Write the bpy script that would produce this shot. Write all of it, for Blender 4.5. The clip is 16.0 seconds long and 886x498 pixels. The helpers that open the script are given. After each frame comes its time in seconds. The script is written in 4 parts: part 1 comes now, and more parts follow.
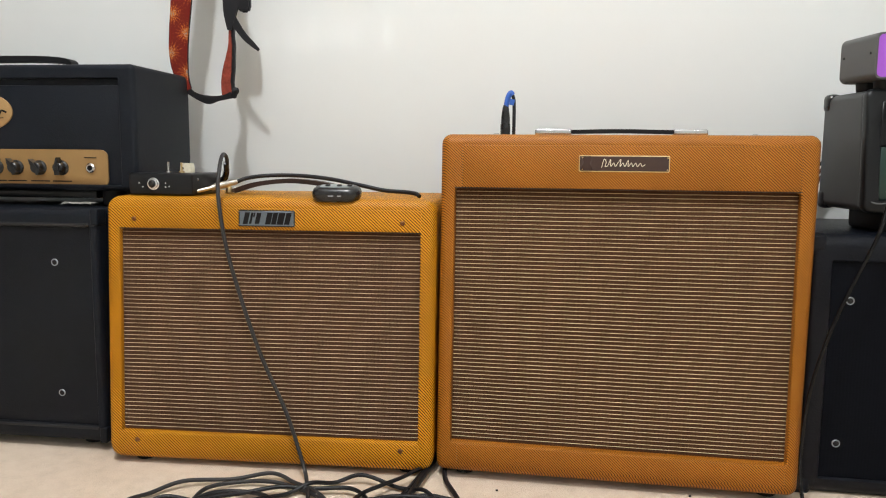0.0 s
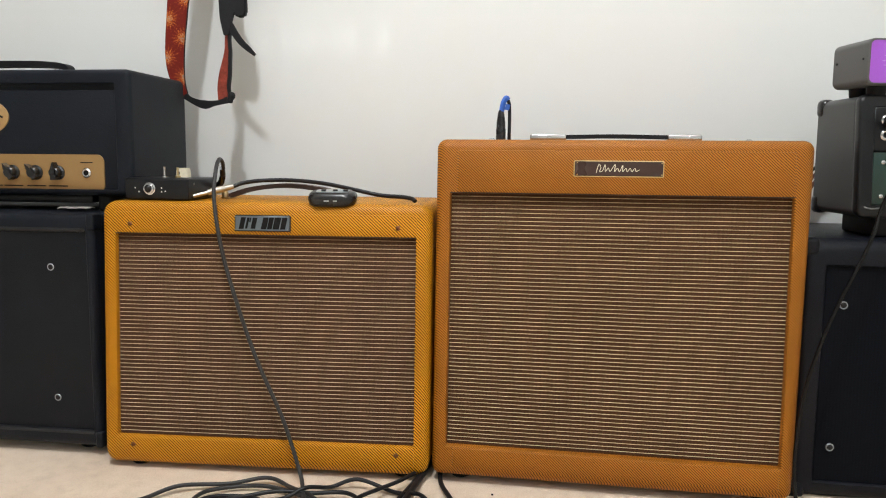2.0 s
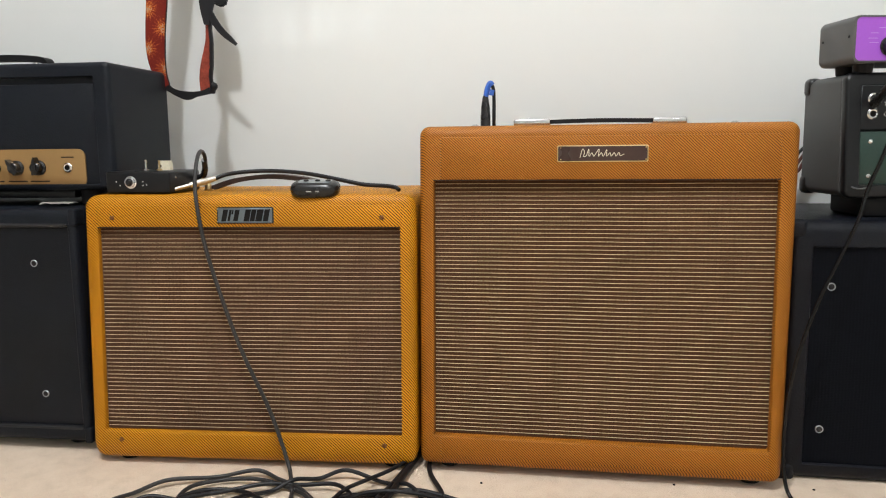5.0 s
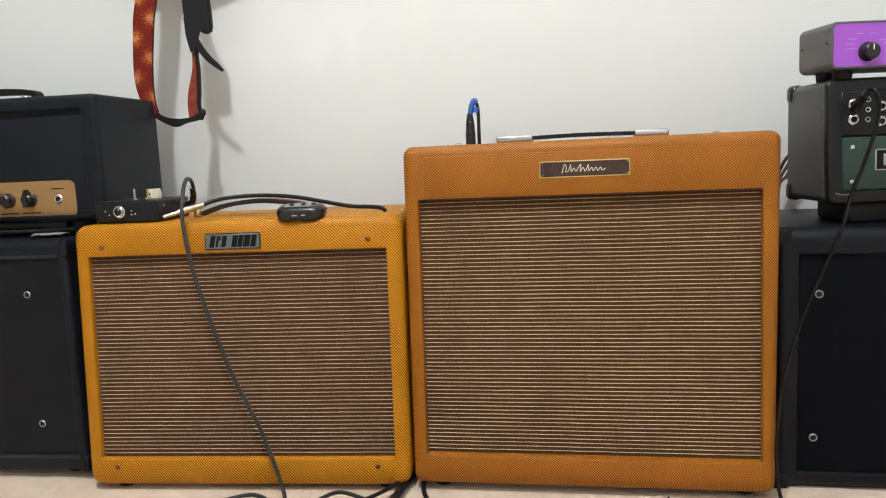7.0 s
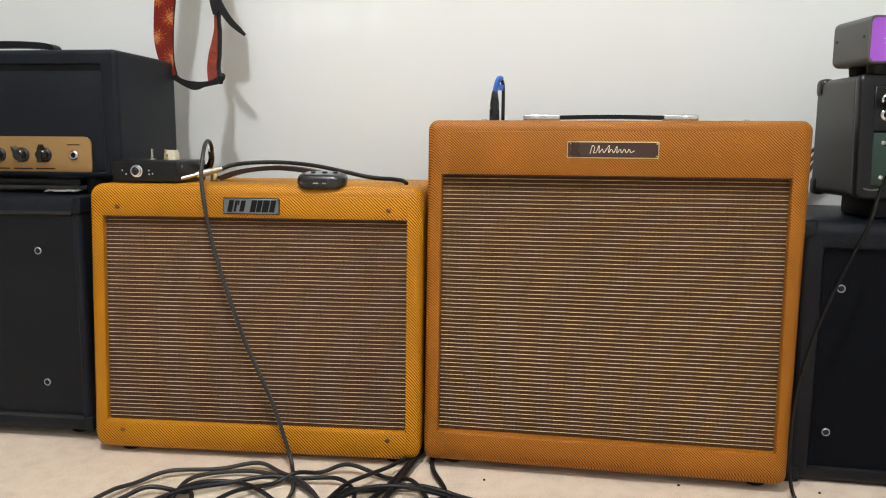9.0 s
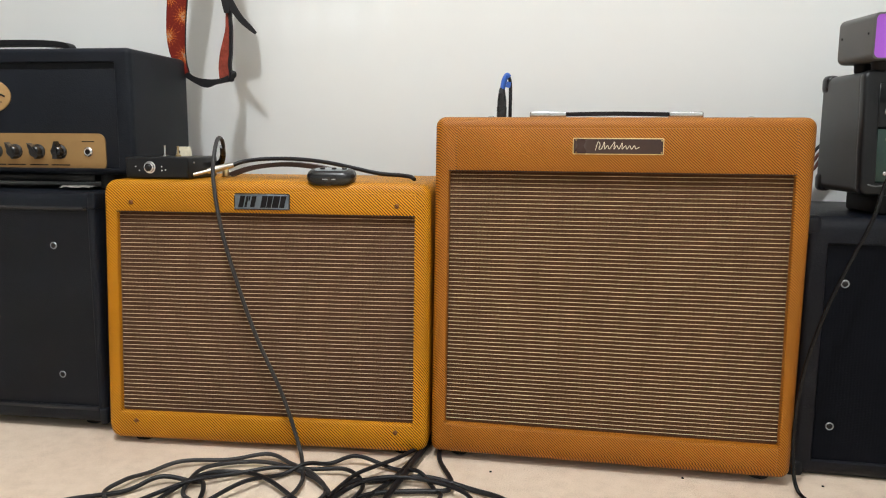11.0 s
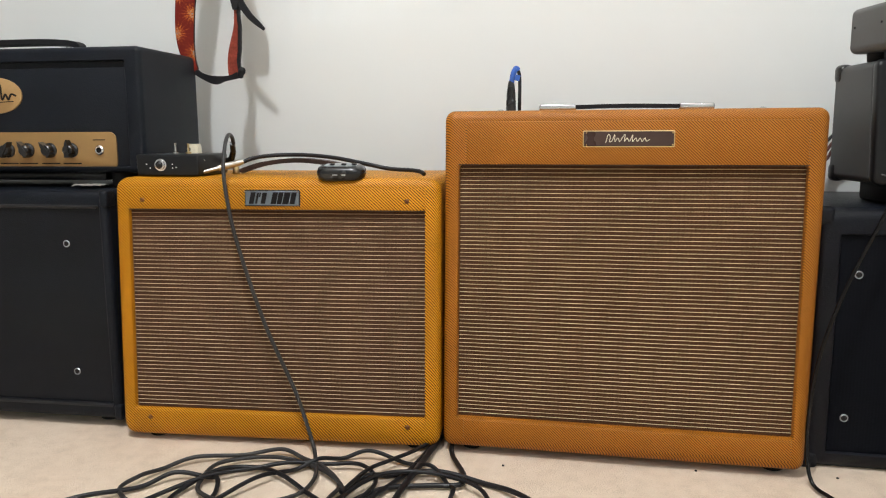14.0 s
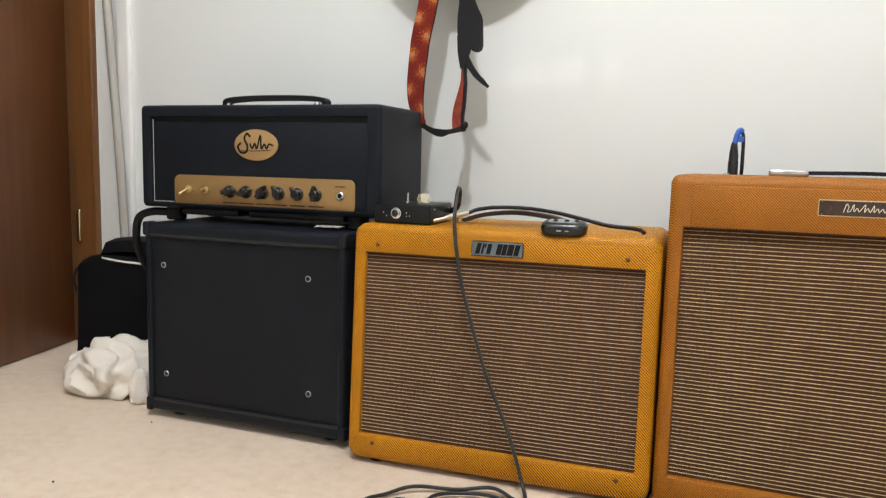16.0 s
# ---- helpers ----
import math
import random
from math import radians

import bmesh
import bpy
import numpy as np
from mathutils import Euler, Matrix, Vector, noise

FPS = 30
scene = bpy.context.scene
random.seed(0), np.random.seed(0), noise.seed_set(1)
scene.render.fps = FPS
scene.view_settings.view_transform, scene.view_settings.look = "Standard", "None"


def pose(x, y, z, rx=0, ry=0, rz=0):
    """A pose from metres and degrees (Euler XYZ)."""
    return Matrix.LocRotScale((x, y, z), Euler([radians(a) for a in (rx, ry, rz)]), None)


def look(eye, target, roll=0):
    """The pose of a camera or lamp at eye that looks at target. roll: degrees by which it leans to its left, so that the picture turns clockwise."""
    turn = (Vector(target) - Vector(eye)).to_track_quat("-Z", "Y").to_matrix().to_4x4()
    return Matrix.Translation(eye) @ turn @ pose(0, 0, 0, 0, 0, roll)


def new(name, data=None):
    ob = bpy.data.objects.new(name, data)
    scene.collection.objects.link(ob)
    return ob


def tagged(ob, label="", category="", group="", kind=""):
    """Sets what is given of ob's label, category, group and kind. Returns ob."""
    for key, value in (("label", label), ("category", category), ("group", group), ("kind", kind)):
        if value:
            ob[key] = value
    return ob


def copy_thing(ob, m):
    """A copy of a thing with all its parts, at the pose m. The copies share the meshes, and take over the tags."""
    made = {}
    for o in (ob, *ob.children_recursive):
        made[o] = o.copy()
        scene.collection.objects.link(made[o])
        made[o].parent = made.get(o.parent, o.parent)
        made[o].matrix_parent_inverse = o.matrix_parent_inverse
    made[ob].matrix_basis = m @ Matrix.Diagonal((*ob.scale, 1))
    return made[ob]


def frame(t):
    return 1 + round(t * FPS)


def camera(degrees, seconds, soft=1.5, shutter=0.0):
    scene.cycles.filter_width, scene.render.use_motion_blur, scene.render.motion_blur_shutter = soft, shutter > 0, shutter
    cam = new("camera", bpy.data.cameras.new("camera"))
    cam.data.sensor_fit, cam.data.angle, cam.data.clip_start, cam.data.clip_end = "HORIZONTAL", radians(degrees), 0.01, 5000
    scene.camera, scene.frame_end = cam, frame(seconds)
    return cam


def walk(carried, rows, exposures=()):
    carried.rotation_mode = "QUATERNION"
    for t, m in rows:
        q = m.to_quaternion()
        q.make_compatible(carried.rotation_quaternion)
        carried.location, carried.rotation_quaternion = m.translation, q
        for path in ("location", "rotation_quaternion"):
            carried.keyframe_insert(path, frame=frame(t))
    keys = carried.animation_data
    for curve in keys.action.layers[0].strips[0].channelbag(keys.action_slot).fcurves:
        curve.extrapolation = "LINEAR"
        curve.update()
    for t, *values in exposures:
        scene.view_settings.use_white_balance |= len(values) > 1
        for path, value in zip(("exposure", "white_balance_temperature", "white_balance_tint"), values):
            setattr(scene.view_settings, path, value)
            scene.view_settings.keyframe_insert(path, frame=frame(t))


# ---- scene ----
cam = camera(60.8, 16.0, 1.1, 0.5)
PATH = [
    (0, (-0.035, 0.048, 0.492), (-0.231, 2.023, 0.248), 0.5),
    (0.5, (-0.032, 0.047, 0.491), (-0.226, 2.023, 0.246), 0.5),
    (1, (-0.03, 0.046, 0.498), (-0.222, 2.023, 0.259), 0.5),
    (1.5, (-0.032, 0.046, 0.496), (-0.223, 2.023, 0.261), 0.5),
    (2, (-0.032, 0.045, 0.495), (-0.221, 2.022, 0.259), 0.5),
    (2.5, (-0.031, 0.045, 0.492), (-0.217, 2.022, 0.249), 0.5),
    (3, (-0.029, 0.047, 0.491), (-0.215, 2.023, 0.241), 0.5),
    (3.5, (-0.028, 0.048, 0.489), (-0.209, 2.023, 0.232), 0.6),
    (4, (-0.027, 0.049, 0.492), (-0.208, 2.024, 0.228), 0.6),
    (6.5, (0.025, 0.069, 0.51), (-0.185, 2.037, 0.225), -2.9),
    (7, (0.027, 0.059, 0.513), (-0.189, 2.032, 0.263), -2.6),
    (7.5, (0.033, 0.063, 0.514), (-0.2, 2.035, 0.275), -2.8),
    (8, (0.041, 0.083, 0.51), (-0.209, 2.051, 0.254), -2.5),
    (8.5, (0.011, 0.069, 0.498), (-0.204, 2.037, 0.216), -0.1),
    (9, (-0.017, 0.064, 0.492), (-0.212, 2.035, 0.213), 0.4),
    (9.5, (-0.008, 0.048, 0.496), (-0.235, 2.017, 0.226), 0.6),
    (12, (-0.012, 0.049, 0.489), (-0.224, 2.015, 0.192), -0.0),
    (12.5, (-0.009, 0.05, 0.49), (-0.216, 2.016, 0.193), -0.3),
    (13, (-0.009, 0.046, 0.492), (-0.213, 2.013, 0.191), -0.5),
    (13.5, (-0.009, 0.055, 0.492), (-0.221, 2.021, 0.189), -0.4),
    (14, (-0.011, 0.049, 0.493), (-0.26, 2.01, 0.189), -0.3),
    (14.5, (-0.019, 0.038, 0.511), (-0.317, 1.994, 0.22), -0.0),
    (15, (-0.077, -0.001, 0.524), (-0.591, 1.912, 0.245), -0.1),
    (15.5, (-0.103, -0.012, 0.532), (-0.767, 1.853, 0.249), 1.3),
    (16, (-0.095, -0.022, 0.536), (-0.752, 1.854, 0.306), 1.3),
]
walk(cam, [(t, look(eye, target, roll)) for t, eye, target, roll in PATH])

# ---------- light ----------
EXPOSURE = 0.0
world = bpy.data.worlds.new("world")
scene.world = world
world.use_nodes = True
world.node_tree.nodes["Background"].inputs[0].default_value = (0.9, 0.95, 1.0, 1)
world.node_tree.nodes["Background"].inputs[1].default_value = 0.02
scene.view_settings.exposure = EXPOSURE

LAMP_AT = (-0.30, 0.15, 2.28)


def lamp(name, place, power, radius, colour=(0.953, 0.985, 1.018)):
    data = bpy.data.lights.new(name, "POINT")
    data.energy, data.shadow_soft_size, data.color = power, radius, colour
    ob = new(name, data)
    ob.location = place
    return ob




def slotted_spot():
    """An added spot far behind, source unseen, shone through slots to throw a row of pale bars on the wall."""
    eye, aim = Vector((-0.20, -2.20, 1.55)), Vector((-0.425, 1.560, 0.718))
    data = bpy.data.lights.new("bar_spot", "SPOT")
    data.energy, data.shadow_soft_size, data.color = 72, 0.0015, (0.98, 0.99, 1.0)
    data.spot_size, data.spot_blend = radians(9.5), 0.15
    ob = new("bar_spot", data)
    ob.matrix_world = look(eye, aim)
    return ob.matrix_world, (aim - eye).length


SPOT, SPOT_LENGTH = slotted_spot()
lamp("ceiling_bulb", LAMP_AT, 91, 0.055)
# unseen fill light, added to even out wall and fronts
FILL_AT = (0.75, -1.30, 2.28)
lamp("fill_bulb", FILL_AT, 22, 0.10)


# ---------- materials ----------
def nodes_of(name):
    m = bpy.data.materials.new(name)
    m.use_nodes = True
    t = m.node_tree
    return m, t, t.nodes["Principled BSDF"]


def link(t, a, b):
    t.links.new(a, b)


def math_node(t, op, a, b=None, c=None):
    n = t.nodes.new("ShaderNodeMath")
    n.operation = op
    for i, v in enumerate((a, b, c)):
        if v is None:
            continue
        if isinstance(v, (int, float)):
            n.inputs[i].default_value = v
        else:
            link(t, v, n.inputs[i])
    return n.outputs[0]


def coords(t):
    return t.nodes.new("ShaderNodeTexCoord").outputs["Object"]


def noise_node(t, scale, detail=3, vector=None, rough=0.55):
    n = t.nodes.new("ShaderNodeTexNoise")
    n.inputs["Scale"].default_value, n.inputs["Detail"].default_value = scale, detail
    n.inputs["Roughness"].default_value = rough
    link(t, vector or coords(t), n.inputs["Vector"])
    return n.outputs["Fac"]


def ramp(t, fac, stops):
    n = t.nodes.new("ShaderNodeValToRGB")
    e = n.color_ramp.elements
    while len(e) < len(stops):
        e.new(0.5)
    for s, (p, c) in zip(e, stops):
        s.position, s.color = p, (*c, 1)
    link(t, fac, n.inputs[0])
    return n.outputs[0]


def mix(t, fac, a, b, mode="MIX"):
    n = t.nodes.new("ShaderNodeMix")
    n.data_type, n.blend_type = "RGBA", mode
    for i, v in ((0, fac), (6, a), (7, b)):
        if isinstance(v, (int, float)):
            n.inputs[i].default_value = v
        elif isinstance(v, tuple):
            n.inputs[i].default_value = (*v, 1)
        else:
            link(t, v, n.inputs[i])
    return n.outputs[2]


def bump(t, b, height, strength, distance=0.001):
    n = t.nodes.new("ShaderNodeBump")
    n.inputs["Strength"].default_value, n.inputs["Distance"].default_value = strength, distance
    link(t, height, n.inputs["Height"])
    link(t, n.outputs[0], b.inputs["Normal"])


def plain(name, colour, rough=0.5, metal=0.0, grain=300, spread=0.12, relief=0.15, blot=9, spec=0.5, coat=0.0):
    """A surface with fine grain, broad blotches and a light relief."""
    m, t, b = nodes_of(name)
    fine, broad = noise_node(t, grain, 4), noise_node(t, blot, 3)
    both = math_node(t, "ADD", math_node(t, "MULTIPLY", fine, 0.5), math_node(t, "MULTIPLY", broad, 0.5))
    lo, hi = tuple(c * (1 - spread) for c in colour), tuple(min(1, c * (1 + spread)) for c in colour)
    link(t, ramp(t, both, [(0.3, lo), (0.7, hi)]), b.inputs["Base Color"])
    r = t.nodes.new("ShaderNodeMapRange")
    r.inputs[3].default_value, r.inputs[4].default_value = max(0.02, rough - 0.08), min(1, rough + 0.08)
    link(t, broad, r.inputs[0])
    link(t, r.outputs[0], b.inputs["Roughness"])
    b.inputs["Metallic"].default_value = metal
    b.inputs["Coat Weight"].default_value = coat
    b.inputs["Specular IOR Level"].default_value = spec
    if relief:
        bump(t, b, fine, relief)
    return m


def tweed(name, light, dark, pitch, dirt=0.12):
    """Lacquered tweed cloth: slanting stripes, crossed by a fine weave."""
    m, t, b = nodes_of(name)
    co = coords(t)
    sep = t.nodes.new("ShaderNodeSeparateXYZ")
    link(t, co, sep.inputs[0])
    x, y, z = sep.outputs
    wob = math_node(t, "MULTIPLY", math_node(t, "SUBTRACT", noise_node(t, 45, 2, co), 0.5), 0.0022)
    u = math_node(t, "ADD", math_node(t, "ADD", math_node(t, "ADD", x, y), z), wob)
    v = math_node(t, "SUBTRACT", math_node(t, "SUBTRACT", x, y), z)
    s = math_node(t, "ADD", math_node(t, "MULTIPLY", math_node(t, "SINE", math_node(t, "MULTIPLY", u, 2 * math.pi / pitch)), 0.5), 0.5)
    w = math_node(t, "ADD", math_node(t, "MULTIPLY", math_node(t, "SINE", math_node(t, "MULTIPLY", v, 2 * math.pi / (pitch * 0.55))), 0.5), 0.5)
    fine = noise_node(t, 900, 3, co)
    st = math_node(t, "ADD", math_node(t, "ADD", math_node(t, "MULTIPLY", s, 0.86), math_node(t, "MULTIPLY", w, 0.10)),
                   math_node(t, "MULTIPLY", math_node(t, "SUBTRACT", fine, 0.5), 0.30))
    col = ramp(t, st, [(0.16, dark), (0.38, tuple(a * 0.45 + c * 0.55 for a, c in zip(dark, light))), (0.58, light), (1.0, tuple(c * 1.08 for c in light))])
    broad = ramp(t, noise_node(t, 7, 4, co), [(0.35, (1 - dirt,) * 3), (0.65, (1 + dirt * 0.4,) * 3)])
    link(t, mix(t, 1.0, col, broad, "MULTIPLY"), b.inputs["Base Color"])
    b.inputs["Roughness"].default_value = 0.52
    b.inputs["Specular IOR Level"].default_value = 0.28
    bump(t, b, st, 0.35, 0.0006)
    return m


def woven(name, colour, accent, scale=0.0058, spec=0.2, relief=0.25):
    """Grille cloth between the bright threads: soft warp columns, fibres and worn patches."""
    m, t, b = nodes_of(name)
    co = coords(t)
    sep = t.nodes.new("ShaderNodeSeparateXYZ")
    link(t, co, sep.inputs[0])
    k = 2 * math.pi / scale
    drift = math_node(t, "MULTIPLY", noise_node(t, 14, 3, co), 0.004)
    a = math_node(t, "SINE", math_node(t, "MULTIPLY", math_node(t, "ADD", sep.outputs[0], drift), k))
    c = math_node(t, "SINE", math_node(t, "MULTIPLY", sep.outputs[2], k * 1.9))
    h = math_node(t, "ADD", math_node(t, "ADD", math_node(t, "MULTIPLY", a, 0.16), math_node(t, "MULTIPLY", c, 0.10)), math_node(t, "MULTIPLY", noise_node(t, 330, 4, co, 0.7), 1.0))
    fac = math_node(t, "ADD", math_node(t, "MULTIPLY", h, 0.65), math_node(t, "MULTIPLY", noise_node(t, 60, 4, co), 0.35))
    col = ramp(t, fac, [(0.25, tuple(v * 0.6 for v in colour)), (0.75, accent)])
    link(t, mix(t, 0.45, col, ramp(t, noise_node(t, 6, 3, co), [(0.3, tuple(v * 0.86 for v in colour)), (0.7, tuple(v * 1.2 for v in colour))])), b.inputs["Base Color"])
    b.inputs["Roughness"].default_value = 0.8
    b.inputs["Specular IOR Level"].default_value = spec
    bump(t, b, h, relief, 0.0005)
    return m


def thread_cloth(name, colour):
    """A bright thread that dips under the warp at even steps."""
    m, t, b = nodes_of(name)
    co = coords(t)
    sep = t.nodes.new("ShaderNodeSeparateXYZ")
    link(t, co, sep.inputs[0])
    a = math_node(t, "SINE", math_node(t, "MULTIPLY", sep.outputs[0], 2 * math.pi / 0.0029))
    c = math_node(t, "SINE", math_node(t, "MULTIPLY", sep.outputs[0], 2 * math.pi / 0.0087))
    h = math_node(t, "ADD", math_node(t, "ADD", math_node(t, "MULTIPLY", a, 0.07), math_node(t, "MULTIPLY", c, 0.06)), math_node(t, "MULTIPLY", noise_node(t, 30, 4, co), 0.9))
    link(t, ramp(t, h, [(0.0, tuple(v * 0.55 for v in colour)), (0.55, tuple(v * 1.15 for v in colour))]), b.inputs["Base Color"])
    b.inputs["Roughness"].default_value = 0.7
    b.inputs["Specular IOR Level"].default_value = 0.25
    return m


def tolex(name, colour, rough=0.45):
    """Pebbled vinyl covering."""
    m, t, b = nodes_of(name)
    co = coords(t)
    v = t.nodes.new("ShaderNodeTexVoronoi")
    v.inputs["Scale"].default_value = 420
    link(t, co, v.inputs["Vector"])
    h = math_node(t, "ADD", v.outputs["Distance"], math_node(t, "MULTIPLY", noise_node(t, 160, 4, co), 0.8))
    broad = noise_node(t, 11, 4, co)
    link(t, ramp(t, broad, [(0.3, tuple(c * 0.8 for c in colour)), (0.7, tuple(c * 1.25 for c in colour))]), b.inputs["Base Color"])
    r = t.nodes.new("ShaderNodeMapRange")
    r.inputs[3].default_value, r.inputs[4].default_value = rough - 0.07, rough + 0.1
    link(t, broad, r.inputs[0])
    link(t, r.outputs[0], b.inputs["Roughness"])
    b.inputs["Specular IOR Level"].default_value = 0.24
    bump(t, b, h, 0.45, 0.0006)
    return m


def carpet(name):
    m, t, b = nodes_of(name)
    co = coords(t)
    f1, f2, f3 = noise_node(t, 420, 5, co, 0.7), noise_node(t, 40, 4, co), noise_node(t, 5, 4, co)
    s = math_node(t, "ADD", math_node(t, "ADD", math_node(t, "MULTIPLY", f1, 0.45), math_node(t, "MULTIPLY", f2, 0.3)), math_node(t, "MULTIPLY", f3, 0.25))
    link(t, ramp(t, s, [(0.33, (0.60, 0.465, 0.34)), (0.5, (0.76, 0.610, 0.465)), (0.68, (0.84, 0.70, 0.565))]), b.inputs["Base Color"])
    b.inputs["Roughness"].default_value = 0.95
    b.inputs["Sheen Weight"].default_value = 0.2
    bump(t, b, math_node(t, "ADD", f1, math_node(t, "MULTIPLY", f2, 0.8)), 0.6, 0.003)
    return m


def wall_paint(name, colour, rough):
    m, t, b = nodes_of(name)
    co = coords(t)
    link(t, ramp(t, noise_node(t, 2.2, 5, co), [(0.3, tuple(c * 0.97 for c in colour)), (0.7, colour)]), b.inputs["Base Color"])
    b.inputs["Roughness"].default_value = rough
    bump(t, b, math_node(t, "ADD", noise_node(t, 260, 3, co), math_node(t, "MULTIPLY", noise_node(t, 30, 3, co), 0.6)), 0.06, 0.001)
    return m


def wood(name, dark, light, rough=0.4):
    m, t, b = nodes_of(name)
    mp = t.nodes.new("ShaderNodeMapping")
    mp.inputs["Scale"].default_value = (14, 14, 0.8)
    link(t, coords(t), mp.inputs[0])
    g1, g2 = noise_node(t, 3.0, 6, mp.outputs[0], 0.65), noise_node(t, 22, 4, mp.outputs[0], 0.6)
    s = math_node(t, "ADD", math_node(t, "MULTIPLY", g1, 0.7), math_node(t, "MULTIPLY", g2, 0.3))
    link(t, ramp(t, s, [(0.3, dark), (0.7, light)]), b.inputs["Base Color"])
    b.inputs["Roughness"].default_value = rough
    bump(t, b, s, 0.12, 0.0008)
    return m


# the strap's long leg: (x, z, width), from the guitar down to the turn
STRAP_LEG = [(-0.632, 1.02, 0.0400), (-0.646, 0.905, 0.0395), (-0.6575, 0.835, 0.0392), (-0.668, 0.787, 0.0388), (-0.672, 0.753, 0.0378), (-0.676, 0.718, 0.0365), (-0.678, 0.683, 0.0350), (-0.676, 0.652, 0.0295), (-0.669, 0.628, 0.0195), (-0.661, 0.612, 0.0115)]


def strap_cloth(name):
    """Red woven strap with speckled orange sunbursts that sit by turns on its two edges."""
    m, t, b = nodes_of(name)
    co = coords(t)
    sep = t.nodes.new("ShaderNodeSeparateXYZ")
    link(t, co, sep.inputs[0])
    fleck = noise_node(t, 620, 2, co)
    near = None
    spots, side, z = [], 1, 1.005
    while z > 0.62:
        a, c = next((p, q) for p, q in zip(STRAP_LEG, STRAP_LEG[1:]) if q[1] <= z)
        k = (a[1] - z) / (a[1] - c[1])
        spots.append((a[0] + (c[0] - a[0]) * k + side * 0.0145, z))
        side, z = -side, z - 0.036
    for cx, cz in spots:
        dx = math_node(t, "SUBTRACT", sep.outputs["X"], cx)
        dz = math_node(t, "SUBTRACT", sep.outputs["Z"], cz)
        dist = math_node(t, "SQRT", math_node(t, "ADD", math_node(t, "MULTIPLY", dx, dx), math_node(t, "MULTIPLY", dz, dz)))
        ray = math_node(t, "COSINE", math_node(t, "MULTIPLY", math_node(t, "ARCTAN2", dz, dx), 18.0))
        d = math_node(t, "MULTIPLY", dist, math_node(t, "SUBTRACT", 1.15, math_node(t, "MULTIPLY", ray, 0.28)))
        near = d if near is None else math_node(t, "MINIMUM", near, d)
    near = math_node(t, "ADD", math_node(t, "MULTIPLY", near, 36.0), math_node(t, "MULTIPLY", math_node(t, "SUBTRACT", fleck, 0.5), 1.9))
    col = ramp(t, near, [(0.02, (0.26, 0.23, 0.22)), (0.07, (0.62, 0.25, 0.04)), (0.24, (0.46, 0.115, 0.018)), (0.48, (0.21, 0.032, 0.012)), (0.75, (0.145, 0.013, 0.008))])
    link(t, col, b.inputs["Base Color"])
    b.inputs["Roughness"].default_value = 0.75
    b.inputs["Specular IOR Level"].default_value = 0.15
    bump(t, b, noise_node(t, 900, 2, co), 0.4, 0.0005)
    return m


M_TWEED_Y = tweed("yellow_tweed", (0.66, 0.272, 0.004), (0.070, 0.021, 0.0008), 0.0051)
M_TWEED_O = tweed("amber_tweed", (0.425, 0.150, 0.009), (0.115, 0.035, 0.002), 0.0043)
M_CLOTH_P = woven("pink_brown_grille_cloth", (0.070, 0.0315, 0.0150), (0.100, 0.046, 0.0225))
M_CLOTH = woven("brown_grille_cloth", (0.070, 0.0295, 0.0118), (0.100, 0.0430, 0.0178))
M_THREAD_P = thread_cloth("rosy_thread", (0.46, 0.345, 0.215))
M_THREAD = thread_cloth("pale_thread", (0.52, 0.405, 0.235))
M_TOLEX = tolex("black_tolex", (0.0030, 0.0042, 0.0080), 0.36)
M_TOLEX_B = tolex("blue_black_tolex", (0.0042, 0.0064, 0.0110), 0.5)
M_TOLEX_F = tolex("pebbled_blue_black_front", (0.0040, 0.0054, 0.0088), 0.5)
M_TOLEX_G = plain("dark_grey_enamel", (0.062, 0.064, 0.064), 0.5, grain=500, spread=0.06, relief=0.06, spec=0.35)
M_CASE = plain("grey_case_paint", (0.095, 0.096, 0.094), 0.5, grain=500, spread=0.06, relief=0.05, spec=0.35)
M_BAFFLE = woven("black_grille_cloth", (0.0022, 0.0034, 0.0064), (0.0044, 0.0062, 0.0105), 0.0030)
M_BAFFLE_R = woven("black_ribbed_cloth", (0.0024, 0.0030, 0.0052), (0.0062, 0.0074, 0.0110), 0.0046, 0.09)
M_BADGE = plain("dark_brushed_steel", (0.20, 0.235, 0.27), 0.36, 1.0, spread=0.15, relief=0.05)
M_CABLE_G = plain("worn_grey_cable", (0.030, 0.028, 0.028), 0.5, relief=0.2, spread=0.3, spec=0.35)
M_RUBBER = plain("black_rubber", (0.005, 0.005, 0.006), 0.6, spec=0.25)
M_PLASTIC = plain("black_plastic", (0.012, 0.012, 0.013), 0.28, relief=0.05)
M_BLACK = plain("black_paint", (0.0050, 0.0055, 0.0070), 0.34, relief=0.1, spec=0.35)
M_CABLE = plain("black_cable", (0.0085, 0.0085, 0.0105), 0.45, relief=0.1, spec=0.35)
M_CABLE_R = plain("dark_red_cable", (0.09, 0.022, 0.016), 0.42, relief=0.1)
M_CHROME = plain("chrome", (0.60, 0.60, 0.61), 0.13, 1.0, spread=0.04, relief=0.03)
M_STEEL = plain("brushed_steel", (0.46, 0.50, 0.54), 0.34, 1.0, spread=0.1, relief=0.05)
M_BRASS = plain("brass", (0.66, 0.50, 0.27), 0.3, 1.0, spread=0.12, relief=0.05)
M_COPPER = plain("bronzed_screw", (0.17, 0.055, 0.018), 0.4, 0.5)
M_GOLD = plain("gold_panel", (0.30, 0.178, 0.066), 0.42, 0.45, spread=0.08, relief=0.05, grain=700)
M_LOGO = plain("gold_logo", (0.40, 0.245, 0.10), 0.5, 0.2, spread=0.1)
